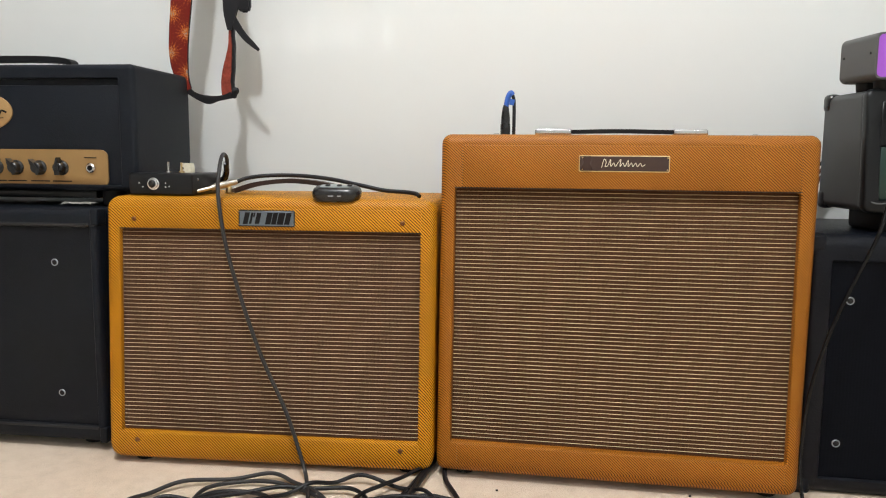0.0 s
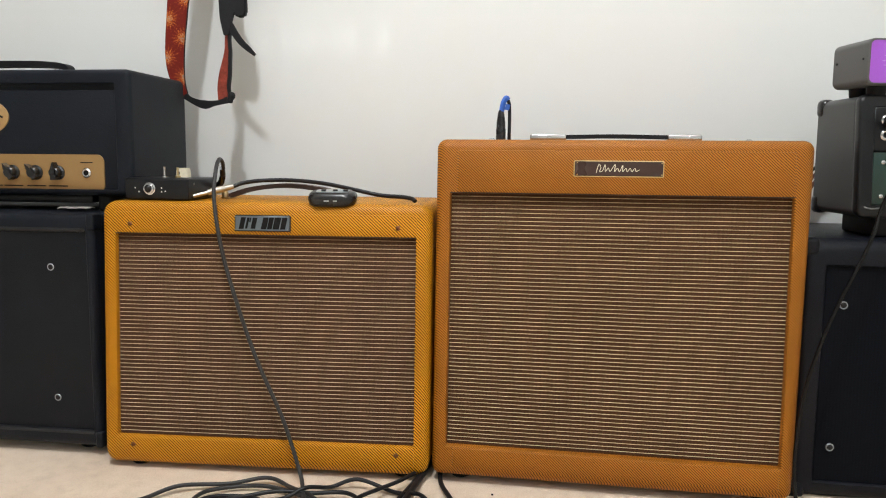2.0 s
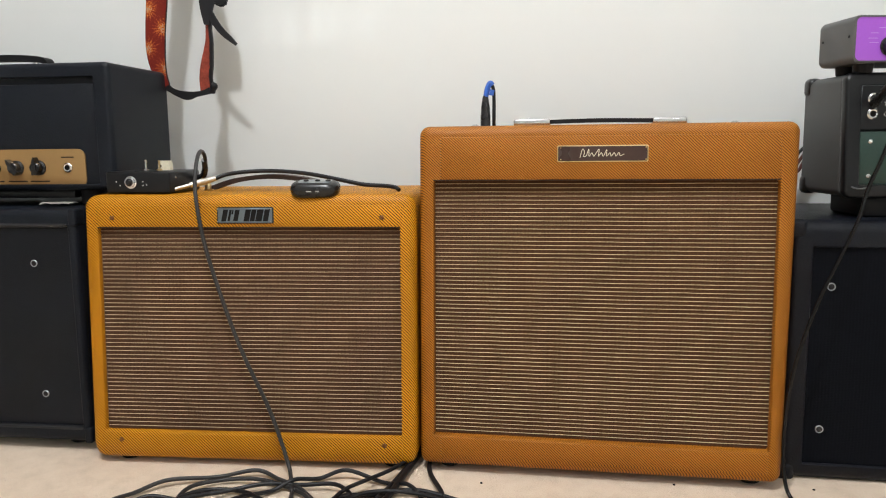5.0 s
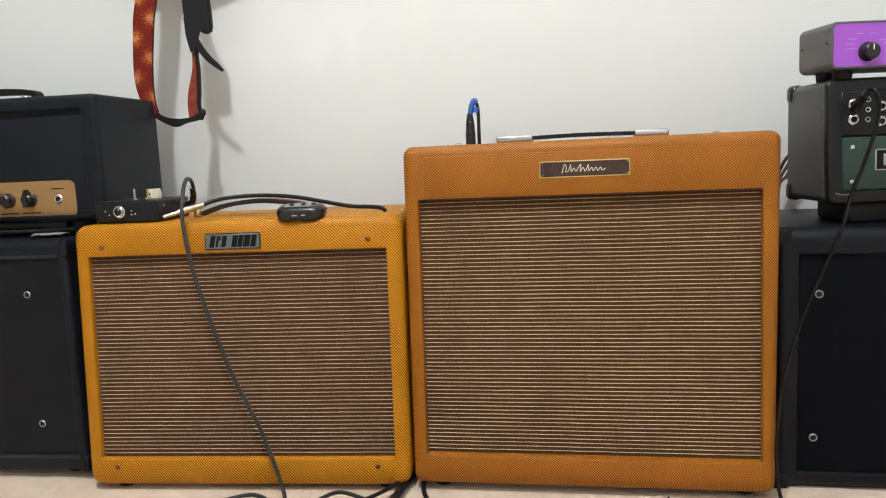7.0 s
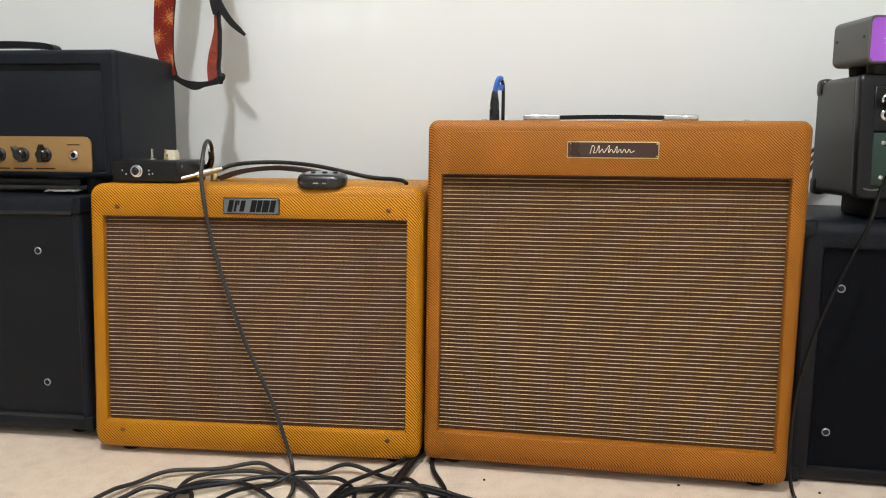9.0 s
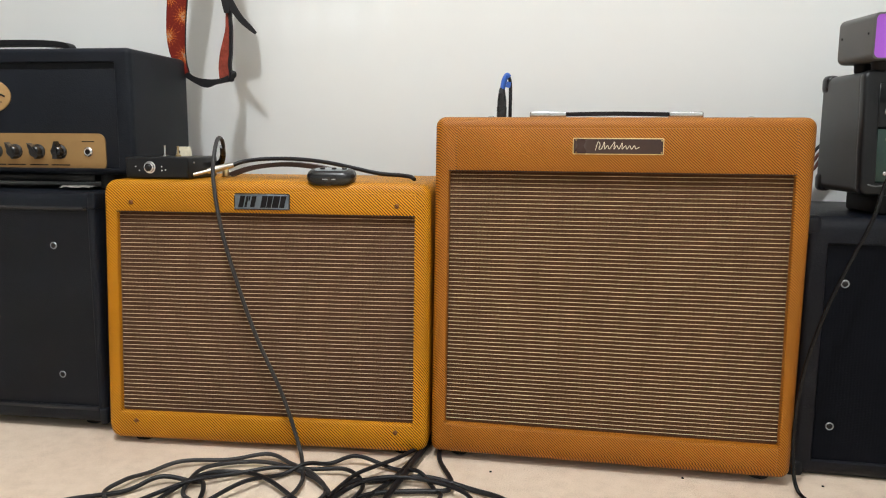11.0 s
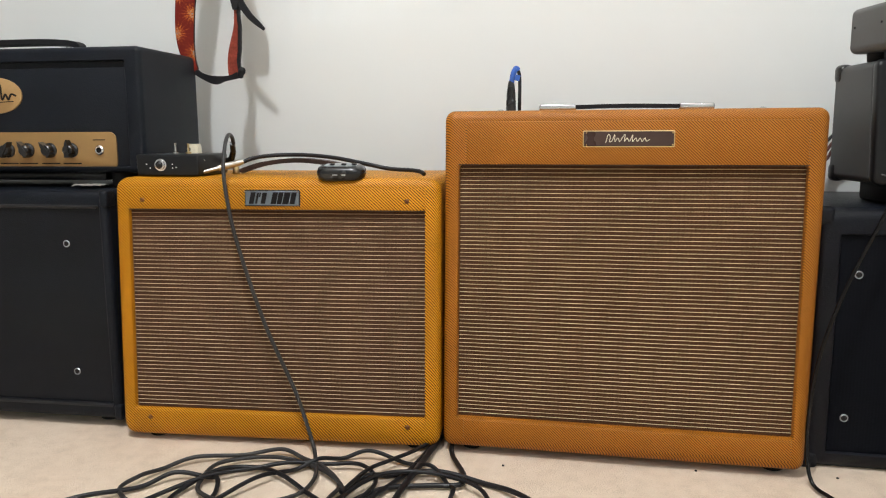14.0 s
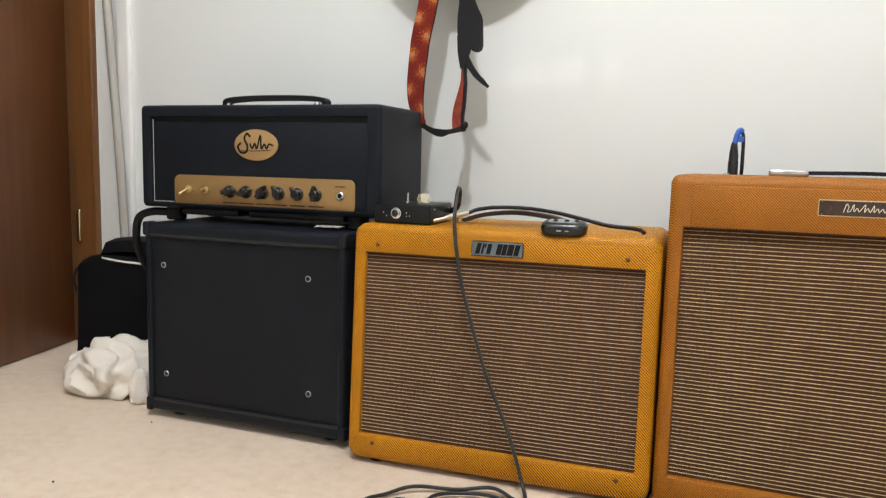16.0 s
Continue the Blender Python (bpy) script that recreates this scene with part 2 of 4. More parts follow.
M_INK = plain("dark_ink", (0.009, 0.008, 0.008), 0.7, relief=0, spec=0.15)
M_BADGE_BR = plain("dark_brown_plate", (0.045, 0.020, 0.014), 0.3, relief=0.03)
M_IVORY = plain("ivory", (0.78, 0.72, 0.55), 0.45, relief=0.05)
M_WHITE = plain("white_ink", (0.8, 0.8, 0.8), 0.5, relief=0)
M_FAINT = plain("faded_white_ink", (0.52, 0.30, 0.70), 0.5, relief=0)
M_LEATHER = plain("brown_leather", (0.034, 0.016, 0.011), 0.5, relief=0.4, grain=420, spread=0.3)
M_BLEATHER = plain("black_leather", (0.0065, 0.0065, 0.0085), 0.55, relief=0.4, grain=420, spread=0.3, spec=0.3)
M_STRAP = strap_cloth("sunburst_strap")
M_STRAP_W = plain("worn_red_webbing", (0.235, 0.045, 0.028), 0.75, relief=0.4, grain=420, blot=60, spread=0.5, spec=0.15)
M_TOWEL = plain("white_towel", (0.79, 0.73, 0.65), 0.95, relief=0.8, grain=600, spread=0.08)
M_BAG = plain("black_nylon", (0.003, 0.0034, 0.0045), 0.7, relief=0.5, grain=700, spread=0.3, spec=0.15)
M_PURPLE = plain("purple_panel", (0.37, 0.100, 0.62), 0.4, relief=0.03, spread=0.05)
M_GREEN = plain("dark_green_panel", (0.012, 0.036, 0.028), 0.38, relief=0.08, spread=0.2)
M_TAPE = plain("blue_tape", (0.035, 0.13, 0.52), 0.55, relief=0.3)
M_WALL = wall_paint("white_wall_paint", (0.785, 0.808, 0.790), 0.55)
M_CEIL = wall_paint("ceiling_paint", (0.82, 0.81, 0.79), 0.8)
M_CARPET = carpet("beige_carpet")
M_DOOR = wood("stained_door", (0.084, 0.028, 0.009), (0.150, 0.055, 0.018), 0.38)
M_CASING = wood("stained_casing", (0.105, 0.042, 0.011), (0.215, 0.092, 0.027), 0.42)
M_POLE = plain("grey_pole", (0.40, 0.38, 0.34), 0.5, spread=0.1)
M_WBOARD = plain("white_trim", (0.82, 0.81, 0.79), 0.45, spread=0.04)
M_GLASS = plain("white_diffuser", (0.85, 0.84, 0.8), 0.4)
M_GUITAR = wood("guitar_wood", (0.12, 0.05, 0.02), (0.28, 0.13, 0.05), 0.25)
M_CABLE_D = plain("glossy_black_cable", (0.0025, 0.0025, 0.003), 0.22, relief=0.05, spec=0.3)
M_WIRE = plain("grey_wire", (0.10, 0.10, 0.10), 0.4)
M_NICKEL = plain("worn_nickel", (0.60, 0.57, 0.51), 0.3, 1.0, spread=0.15, relief=0.05)
M_RED = plain("red_indicator", (0.25, 0.02, 0.02), 0.2, relief=0)


# ---------- building ----------
def part(name, bm, material, parent=None, label="", angle=38):
    me = bpy.data.meshes.new(name)
    bmesh.ops.recalc_face_normals(bm, faces=bm.faces)
    bm.to_mesh(me)
    bm.free()
    me.materials.append(material)
    for p in me.polygons:
        p.use_smooth = True
    me.set_sharp_from_angle(angle=radians(angle))
    ob = new(name, me)
    ob.parent = parent
    return tagged(ob, label)


def thing(name, m, label, category, group="", kind=""):
    e = new(name)
    e.empty_display_size = 0.05
    e.matrix_world = m
    return tagged(e, label, category, group, kind)


def rbox(bm, x0, x1, y0, y1, z0, z1, bevel=0.0, seg=2, m=None):
    g = bmesh.ops.create_cube(bm, size=1)
    vs = g["verts"]
    for v in vs:
        v.co = Vector((x0 + (v.co.x + 0.5) * (x1 - x0), y0 + (v.co.y + 0.5) * (y1 - y0), z0 + (v.co.z + 0.5) * (z1 - z0)))
    if bevel:
        es = list({e for v in vs for e in v.link_edges})
        r = bmesh.ops.bevel(bm, geom=es, offset=bevel, segments=seg, profile=0.5, affect="EDGES")
        vs = list({v for f in r["faces"] for v in f.verts} | {v for v in vs if v.is_valid})
    if m is not None:
        for v in vs:
            v.co = m @ v.co
    return bm


def B():
    return bmesh.new()


def loft(bm, loops, cap0=True, cap1=True, closed=True):
    rows = [[bm.verts.new(p) for p in lp] for lp in loops]
    n = len(rows[0])
    for a, b in zip(rows, rows[1:]):
        for i in range(n if closed else n - 1):
            j = (i + 1) % n
            bm.faces.new((a[i], a[j], b[j], b[i]))
    if cap0:
        bm.faces.new(rows[0][::-1])
    if cap1:
        bm.faces.new(rows[-1])
    return bm


def turned(bm, profile, m=Matrix(), n=20):
    """A lathe: (radius, height) pairs round the local z axis."""
    loops = [[m @ Vector((r * math.cos(2 * math.pi * i / n), r * math.sin(2 * math.pi * i / n), h)) for i in range(n)] for r, h in profile]
    return loft(bm, loops)


def to_front(x, y, z):
    """Turns a lathe's axis to face the viewer's side (-y)."""
    return Matrix.Translation((x, y, z)) @ Matrix.Rotation(radians(90), 4, "X")


def rrect(w, h, r, y, cx=0.0, cz=0.0, n=6):
    pts = []
    for qx, qz, a0 in ((1, 1, 0), (-1, 1, 90), (-1, -1, 180), (1, -1, 270)):
        for i in range(n + 1):
            a = radians(a0 + 90 * i / n)
            pts.append(Vector((cx + qx * (w / 2 - r) + r * math.cos(a), y, cz + qz * (h / 2 - r) + r * math.sin(a))))
    return pts


def shell(W, H, D, r, e, opening, depth, lean=0.0, z0=0.0):
    """A cabinet with rounded edges and an opening (x0, x1, z0, z1) in its front, that far deep."""
    bm = B()
    cz = z0 + H / 2
    loops = []
    for a in (90, 60, 30, 0):
        i = e * (1 - math.cos(radians(a)))
        loops.append(rrect(W - 2 * i, H - 2 * i, max(r - i, 0.002), D - e * (1 - math.sin(radians(a))), 0, cz))
    for a in (0, 22, 45, 68, 90):
        i = e * (1 - math.cos(radians(a)))
        loops.append(rrect(W - 2 * i, H - 2 * i, max(r - i, 0.002), e * (1 - math.sin(radians(a))), 0, cz))
    x0, x1, o0, o1 = opening
    for k, y in ((0.0, 0.0), (0.0012, 0.0014), (0.0016, depth)):
        loops.append(rrect(x1 - x0 - 2 * k, o1 - o0 - 2 * k, 0.003, y, (x0 + x1) / 2, (o0 + o1) / 2))
    loft(bm, loops)
    tilt(bm, lean, D)
    return bm


def tilt(bm, lean, D):
    for v in bm.verts:
        v.co.y += lean * v.co.z * (1 - v.co.y / D)
    return bm


def smooth_path(pts, per=8):
    """A Catmull-Rom line through points."""
    P = [Vector(p) for p in pts]
    P = [2 * P[0] - P[1]] + P + [2 * P[-1] - P[-2]]
    out = []
    for i in range(1, len(P) - 2):
        a, b, c, d = P[i - 1:i + 3]
        for k in range(per):
            s = k / per
            out.append(0.5 * ((2 * b) + (c - a) * s + (2 * a - 5 * b + 4 * c - d) * s * s + (3 * b - a - 3 * c + d) * s ** 3))
    out.append(P[-2])
    return out


def tube(bm, pts, r, n=8, per=8):
    line = smooth_path(pts, per)
    loops, side = [], None
    for i, p in enumerate(line):
        d = (line[min(i + 1, len(line) - 1)] - line[max(i - 1, 0)]).normalized()
        if side is None:
            side = d.orthogonal().normalized()
        side = (side - d * side.dot(d)).normalized()
        up = d.cross(side)
        rr = r[0] + (r[1] - r[0]) * i / (len(line) - 1) if isinstance(r, tuple) else r
        loops.append([p + rr * (math.cos(2 * math.pi * k / n) * side + math.sin(2 * math.pi * k / n) * up) for k in range(n)])
    return loft(bm, loops)


def ribbon(bm, pts, thick, per=6):
    """A band through (x, y, z, width, turn): turn 0 shows its full width to the room."""
    mid = smooth_path([p[:3] for p in pts], per)
    w = [v.x for v in smooth_path([(p[3], 0, 0) for p in pts], per)]
    tw = [v.x for v in smooth_path([(p[4], 0, 0) for p in pts], per)]
    loops = []
    for i, p in enumerate(mid):
        d = (mid[min(i + 1, len(mid) - 1)] - mid[max(i - 1, 0)]).normalized()
        flat = d.cross(Vector((0, -1, 0)))
        flat = flat.normalized() if flat.length > 1e-4 else Vector((1, 0, 0))
        s = Matrix.Rotation(radians(tw[i]), 3, d) @ flat
        u = d.cross(s)
        a, b = s * w[i] / 2, u * thick / 2
        loops.append([p + a + b, p - a + b, p - a - b, p + a - b])
    return loft(bm, loops)


def stroke(bm, pts, r, y0, y1, per=6):
    """A drawn line standing proud of a plate: (x, z) points, from depth y0 to y1."""
    line = smooth_path([(x, 0, z) for x, z in pts], per)
    loops = []
    for i, p in enumerate(line):
        d = (line[min(i + 1, len(line) - 1)] - line[max(i - 1, 0)]).normalized()
        s = Vector((-d.z, 0, d.x)) * r
        loops.append([Vector((p.x + s.x, y0, p.z + s.z)), Vector((p.x - s.x, y0, p.z - s.z)), Vector((p.x - s.x, y1, p.z - s.z)), Vector((p.x + s.x, y1, p.z + s.z))])
    return loft(bm, loops)


def threads(x0, x1, z0, z1, y, pitch, wave, seed, lean, D):
    """The bright threads of a grille cloth, one ridge each."""
    bm = B()
    rng = random.Random(seed)
    n = int((z1 - z0) / pitch)
    steps = 28
    for k in range(n):
        z = z0 + (k + 0.5) * (z1 - z0) / n
        ph = rng.random()
        rows = []
        for i in range(steps + 1):
            x = x0 + (x1 - x0) * i / steps
            dz = wave * noise.noise((x * 9, z * 7, seed)) + 0.00018 * noise.noise((x * 40, ph * 50, k))
            h = 0.00054 + 0.00010 * noise.noise((x * 60, k * 3.1, seed))
            rows.append([Vector((x, y, z + dz - h)), Vector((x, y - 0.0009, z + dz)), Vector((x, y, z + dz + h))])
        loft(bm, rows, closed=False, cap0=False, cap1=False)
    return tilt(bm, lean, D)


def screw(name, parent, x, y, z, r, material, m=None):
    bm = B()
    turned(bm, [(r, 0), (r, 0.0008), (r * 0.75, 0.0018), (r * 0.3, 0.0022), (r * 0.28, 0.0012)], to_front(x, y, z), 12)
    return part(name, bm, material, parent)


def foot(parent, x, y, z, r=0.016, h=0.013):
    bm = B()
    turned(bm, [(r * 0.85, 0), (r, 0.002), (r, h)], Matrix.Translation((x, y, z)), 16)
    return part("rubber_foot", bm, M_RUBBER, parent, "black rubber foot")


# ---------- the room ----------
WALL = pose(-0.55, 1.57, 0, 0, 0, -4.09)     # along the back wall; y = 0 is its face
DOOR_X0, DOOR_X1, DOOR_H = -2.00, -1.222, 2.04
bm = B()
rbox(bm, DOOR_X1, 3.2, 0, 0.12, 0, 2.44)
rbox(bm, -3.0, DOOR_X0, 0, 0.12, 0, 2.44)
rbox(bm, DOOR_X0, DOOR_X1, 0, 0.12, DOOR_H, 2.44)
tagged(part("wall_north", bm, M_WALL), "white painted wall behind the amplifiers", "wall", kind="structure").matrix_world = WALL
for name, box in (("wall_west", (-3.12, -3.0, -4.2, 0.12)), ("wall_east", (3.2, 3.32, -4.2, 0.12)), ("wall_south", (-3.12, 3.32, -4.32, -4.2)), ("wall_hall", (-3.12, -0.9, 1.1, 1.2))):
    bm = B()
    rbox(bm, *box, 0, 2.44)
    tagged(part(name, bm, M_WALL), "plain white painted wall", "wall", kind="structure").matrix_world = WALL
bm = B()
rbox(bm, -3.12, 3.32, -4.32, 1.2, 2.44, 2.54)
tagged(part("ceiling", bm, M_CEIL), "plain white ceiling", "ceiling", kind="structure").matrix_world = WALL
bm = B()
bmesh.ops.create_grid(bm, x_segments=120, y_segments=120, size=0.5)
for v in bm.verts:
    v.co = Vector((0.1 + v.co.x * 6.44, -1.56 + v.co.y * 5.52, 0))
    v.co.z = 0.0012 * noise.noise(v.co * 7)
rbox(bm, -3.12, 3.32, -4.32, 1.2, -0.06, -0.02)
tagged(part("floor", bm, M_CARPET), "beige short-pile carpet with small specks", "carpet", kind="structure").matrix_world = WALL

# dark specks lying on the carpet
bm = B()
rng = random.Random(4)
for x, y in [(-0.058, 1.118)] + [(rng.uniform(-1.6, 0.6), rng.uniform(0.85, 1.2)) for _ in range(10)]:
    rbox(bm, x - 0.0016, x + 0.0018, y - 0.0012, y + 0.0016, 0.0, 0.0022, 0.0005, 1)
tagged(part("carpet_lint", bm, M_INK), "tiny dark crumbs on the beige carpet", "debris", kind="stuff")

# door casing, open door, trim
e = thing("door_frame", WALL, "brown stained wooden door frame on the white wall", "door frame", kind="structure")
for name, box in (("casing", (DOOR_X1 - 0.030, DOOR_X1 + 0.071, -0.018, 0.004, 0, DOOR_H + 0.07)), ("casing", (DOOR_X0 - 0.071, DOOR_X0 + 0.004, -0.018, 0.004, 0, DOOR_H + 0.07)),
                  ("head_casing", (DOOR_X0 + 0.005, DOOR_X1 - 0.005, -0.018, 0.004, DOOR_H - 0.004, DOOR_H + 0.07)),
                  ("jamb", (DOOR_X1 - 0.018, DOOR_X1 - 0.001, 0.006, 0.125, 0, DOOR_H - 0.006)), ("jamb", (DOOR_X0 + 0.001, DOOR_X0 + 0.018, 0.006, 0.125, 0, DOOR_H - 0.006))):
    bm = B()
    rbox(bm, *box, 0.005, 3)
    part(name, bm, M_CASING, e)
DOOR = pose(-1.790, 1.632, 0.002, 0, 0, -79.6)
e = thing("door_1", DOOR, "dark brown stained wooden door standing open", "door", kind="structure")
bm = B()
rbox(bm, -0.006, 0.754, -0.036, 0, 0, 2.02, 0.002, 2)
part("door_leaf", bm, M_DOOR, e)
FRAME = bpy.data.objects["door_frame"]
for z in (0.335, 1.0, 1.75):
    bm = B()
    turned(bm, [(0.004, 0), (0.0055, 0.003), (0.0055, 0.085), (0.004, 0.089)], Matrix.Translation((DOOR_X1 + 0.012, -0.021, z - 0.044)), 12)
    rbox(bm, DOOR_X1 - 0.004, DOOR_X1 + 0.010, -0.0200, -0.0175, z - 0.043, z + 0.043, 0.0006, 1)
    part("hinge", bm, M_BRASS, FRAME, "brass butt hinge")

bm = B()
tube(bm, [(-1.558, 1.600, 0.0), (-1.587, 1.612, 0.45), (-1.630, 1.622, 0.95), (-1.68, 1.632, 1.55)], 0.0115, 12)
tagged(part("pole", bm, M_POLE), "slim grey pole leaning against the white wall", "pole")
bm = B()
rbox(bm, -1.062, -1.018, -0.016, 0.003, 0, 1.9, 0.006, 3)
ob = tagged(part("white_board", bm, M_WBOARD), "white painted board standing against the wall", "board")
ob.matrix_world = WALL

# ceiling lamp over the room
e = thing("ceiling_lamp", pose(LAMP_AT[0], LAMP_AT[1], 0), "white ceiling lamp with a bare round bulb", "lamp", "ceiling lamps")
bm = B()
turned(bm, [(0.07, 2.437), (0.07, 2.425), (0.03, 2.41), (0.03, 2.39)], Matrix(), 24)
part("base", bm, M_GLASS, e)
# second fixture, unseen, added above the fill light
copy_thing(e, pose(FILL_AT[0], FILL_AT[1], 0))

# ---------- the two tweed combos ----------
def combo(name, m, label, W, H, D, lean, cloth, opening, seed, wave, seam, off, inner, thread, pitch, corner=0.021, taper=0.0, deep=0.0092):
    e = thing(name, m, label, "amplifier", "tweed combo amplifiers")
    x0, x1, z0, z1 = opening
    x0s = (x0 - off, x1 - off, z0, z1)
    body = shell(W, H, D, corner, min(0.014, corner), x0s, deep + 0.002, lean)
    for v in body.verts:
        v.co.x += off
        if v.co.x > x1 - 0.004:          # the side draws in a little towards the floor
            v.co.x -= taper * (1 - v.co.z / H) * (1.0 if v.co.x > x1 + 0.004 else 0.35)
        if v.co.z < 0.012:
            v.co.z -= 0.003
    part("cabinet", body, cloth, e)
    bm = B()
    rbox(bm, x0 + 0.001, x1 - 0.001, deep, deep + 0.0013, z0 + 0.001, z1 - 0.001)
    part("grille_cloth", tilt(bm, lean, D), inner, e, "brown woven grille cloth with pale stripes")
    tagged(part("thread", threads(x0 + 0.002, x1 - 0.002, z0 + 0.004, z1 - 0.003, deep - 0.0001, pitch, wave, seed, lean, D), thread, e, "pale thread of the grille cloth"), kind="stuff")
    # the panels above and below the cloth, a hair proud of the sides
    for n, (a, b, s) in (("upper_panel", (z1 + 0.0005, H - 0.016, 1)), ("lower_panel", (z0 - 0.0005, 0.012, 0))):
        bm = B()
        rbox(bm, x0 + seam, x1 - seam * 0.2 - (taper * 0.4 if s == 0 else 0), -0.0013 - seam * 0.06, 0.004, min(a, b), max(a, b), 0.0014, 2)
        part(n, tilt(bm, lean, D), cloth, e)
    bm = B()
    tube(bm, [(x0, 0.001, z1), (x0 + 0.1, 0.001, z1), (x1 - 0.1, 0.001, z1), (x1, 0.001, z1)], 0.0012, 6, 4)
    part("edge_binding", tilt(bm, lean, D), M_LEATHER, e, "dark binding along the opening")
    for x in (-W / 2 + 0.045, W / 2 - 0.045):
        for y in (0.035, D - 0.04):
            foot(e, x, y, -0.0125)
    return e


D_W, D_H, D_D, D_LEAN = 0.523, 0.414, 0.272, 0.062
dawg = combo("small_tweed_combo", pose(-0.4155, 1.1475, 0.012), "yellow tweed combo amplifier with brown striped grille", D_W, D_H, D_D, D_LEAN, M_TWEED_Y,
             (-0.2415, 0.2360, 0.0412, 0.3645), 3, 0.0003, 0.0, -0.003, M_CLOTH_P, M_THREAD_P, 0.0063)
for x, z in ((-0.2160, 0.379), (0.2075, 0.379), (-0.2135, 0.0295), (0.2080, 0.030)):
    screw("screw", dawg, x, D_LEAN * z - 0.0012, z, 0.0038, M_COPPER)


def plate(parent, x0, x1, z0, z1, lean, D, face, rim, name, label, rim_w=0.0016):
    bm = B()
    loft(bm, [rrect(x1 - x0, z1 - z0, 0.002, 0.001, (x0 + x1) / 2, (z0 + z1) / 2), rrect(x1 - x0, z1 - z0, 0.002, -0.0030, (x0 + x1) / 2, (z0 + z1) / 2),
              rrect(x1 - x0 - 2 * rim_w, z1 - z0 - 2 * rim_w, 0.0015, -0.0034, (x0 + x1) / 2, (z0 + z1) / 2)])
    p = part(name, tilt(bm, lean, D), rim, parent, label)
    bm = B()
    rbox(bm, x0 + rim_w, x1 - rim_w, -0.0042, -0.002, z0 + rim_w, z1 - rim_w, 0.0005, 1)
    part("badge_face", tilt(bm, lean, D), face, p)
    return p


badge = plate(dawg, -0.0465, 0.0415, 0.3705, 0.3955, D_LEAN, D_D, M_BADGE, M_BLACK, "badge", "brushed steel name badge with dark lettering shapes", 0.0014)
for cx, w, h in ((-0.034, 0.0075, 0.016), (-0.0262, 0.0035, 0.015), (-0.0215, 0.0022, 0.006), (-0.0155, 0.0070, 0.015), (0.0015, 0.0085, 0.016), (0.0105, 0.0075, 0.016), (0.0205, 0.0100, 0.016), (0.0312, 0.0080, 0.016)):
    sk, w, h = 0.22, w * 1.0, h * 1.12
    zc = 0.3830 + (0.005 if h < 0.01 else 0)
    bm = B()
    loft(bm, [[Vector((cx + sx * w / 2 + sk * sz * h / 2, y, zc + sz * h / 2)) for sx, sz in ((-1, -1), (1, -1), (1, 1), (-1, 1))] for y in (-0.0048, -0.004)])
    part("letter_block", tilt(bm, D_LEAN, D_D), M_INK, badge, "dark block of lettering")
for x in (-0.045, 0.038):
    for z in (0.3732, 0.3928):
        screw("rivet", badge, x, D_LEAN * z - 0.0042, z, 0.0013, M_CHROME)

# leather handle of the small combo
bm = B()
ribbon(bm, [(-0.112, 0.150, 0.4145, 0.020, 90), (-0.100, 0.150, 0.4185, 0.021, 90), (-0.06, 0.150, 0.4305, 0.024, 90), (0.0, 0.150, 0.4365, 0.025, 90), (0.06, 0.150, 0.4305, 0.024, 90), (0.100, 0.150, 0.4185, 0.021, 90), (0.112, 0.150, 0.4145, 0.020, 90)], 0.0075)
h = part("handle", bm, M_LEATHER, dawg, "worn dark brown leather handle")
for x in (-0.106, 0.106):
    bm = B()
    rbox(bm, x - 0.008, x + 0.008, 0.136, 0.164, 0.4135, 0.4165, 0.001, 2)
    turned(bm, [(0.0055, 0.4165), (0.0055, 0.4240), (0.0035, 0.4270)], Matrix.Translation((x, 0.136, 0)), 12)
    part("handle_bracket", bm, M_BRASS, h, "brass handle bracket")

B_W, B_H, B_D, B_LEAN = 0.5365, 0.510, 0.275, 0.062
blud = combo("large_tweed_combo", pose(0.1105, 1.1345, 0.015, 0, 0, -3.93), "amber brown tweed combo amplifier with striped grille", B_W, B_H, B_D, B_LEAN, M_TWEED_O,
             (-0.2440, 0.2470, 0.0425, 0.4310), 8, 0.0005, 0.012, 0.003, M_CLOTH, M_THREAD, 0.0060, 0.0145, 0.011, 0.0130)
badge = plate(blud, -0.0612, 0.0665, 0.4565, 0.4802, B_LEAN, B_D, M_BADGE_BR, M_BRASS, "badge", "dark brown name badge with gold rim and pale strokes", 0.0014)
bm = B()
z = 0.4685
wave = [(-0.0290, -0.006), (-0.0255, 0.006), (-0.0225, 0.002), (-0.0240, -0.004), (-0.0200, -0.003), (-0.0165, 0.006), (-0.0160, -0.004), (-0.0120, 0.001), (-0.0095, -0.004), (-0.0060, 0.001), (-0.0020, 0.006), (-0.0030, -0.004),
        (0.0010, 0.001), (0.0040, -0.004), (0.0085, 0.005), (0.0085, -0.004), (0.0130, 0.001), (0.0150, -0.004), (0.0190, 0.001), (0.0215, -0.004), (0.0255, 0.001), (0.0275, -0.0035), (0.0325, -0.001)]
stroke(bm, [(x, z + dz) for x, dz in wave], 0.00046, -0.0048, -0.004)
part("emblem", tilt(bm, B_LEAN, B_D), M_IVORY, badge, "pale script-like strokes")
for x in (-0.056, 0.0632):
    for zz in (0.4598, 0.4768):
        screw("rivet", badge, x, B_LEAN * zz - 0.0042, zz, 0.0012, M_BRASS)

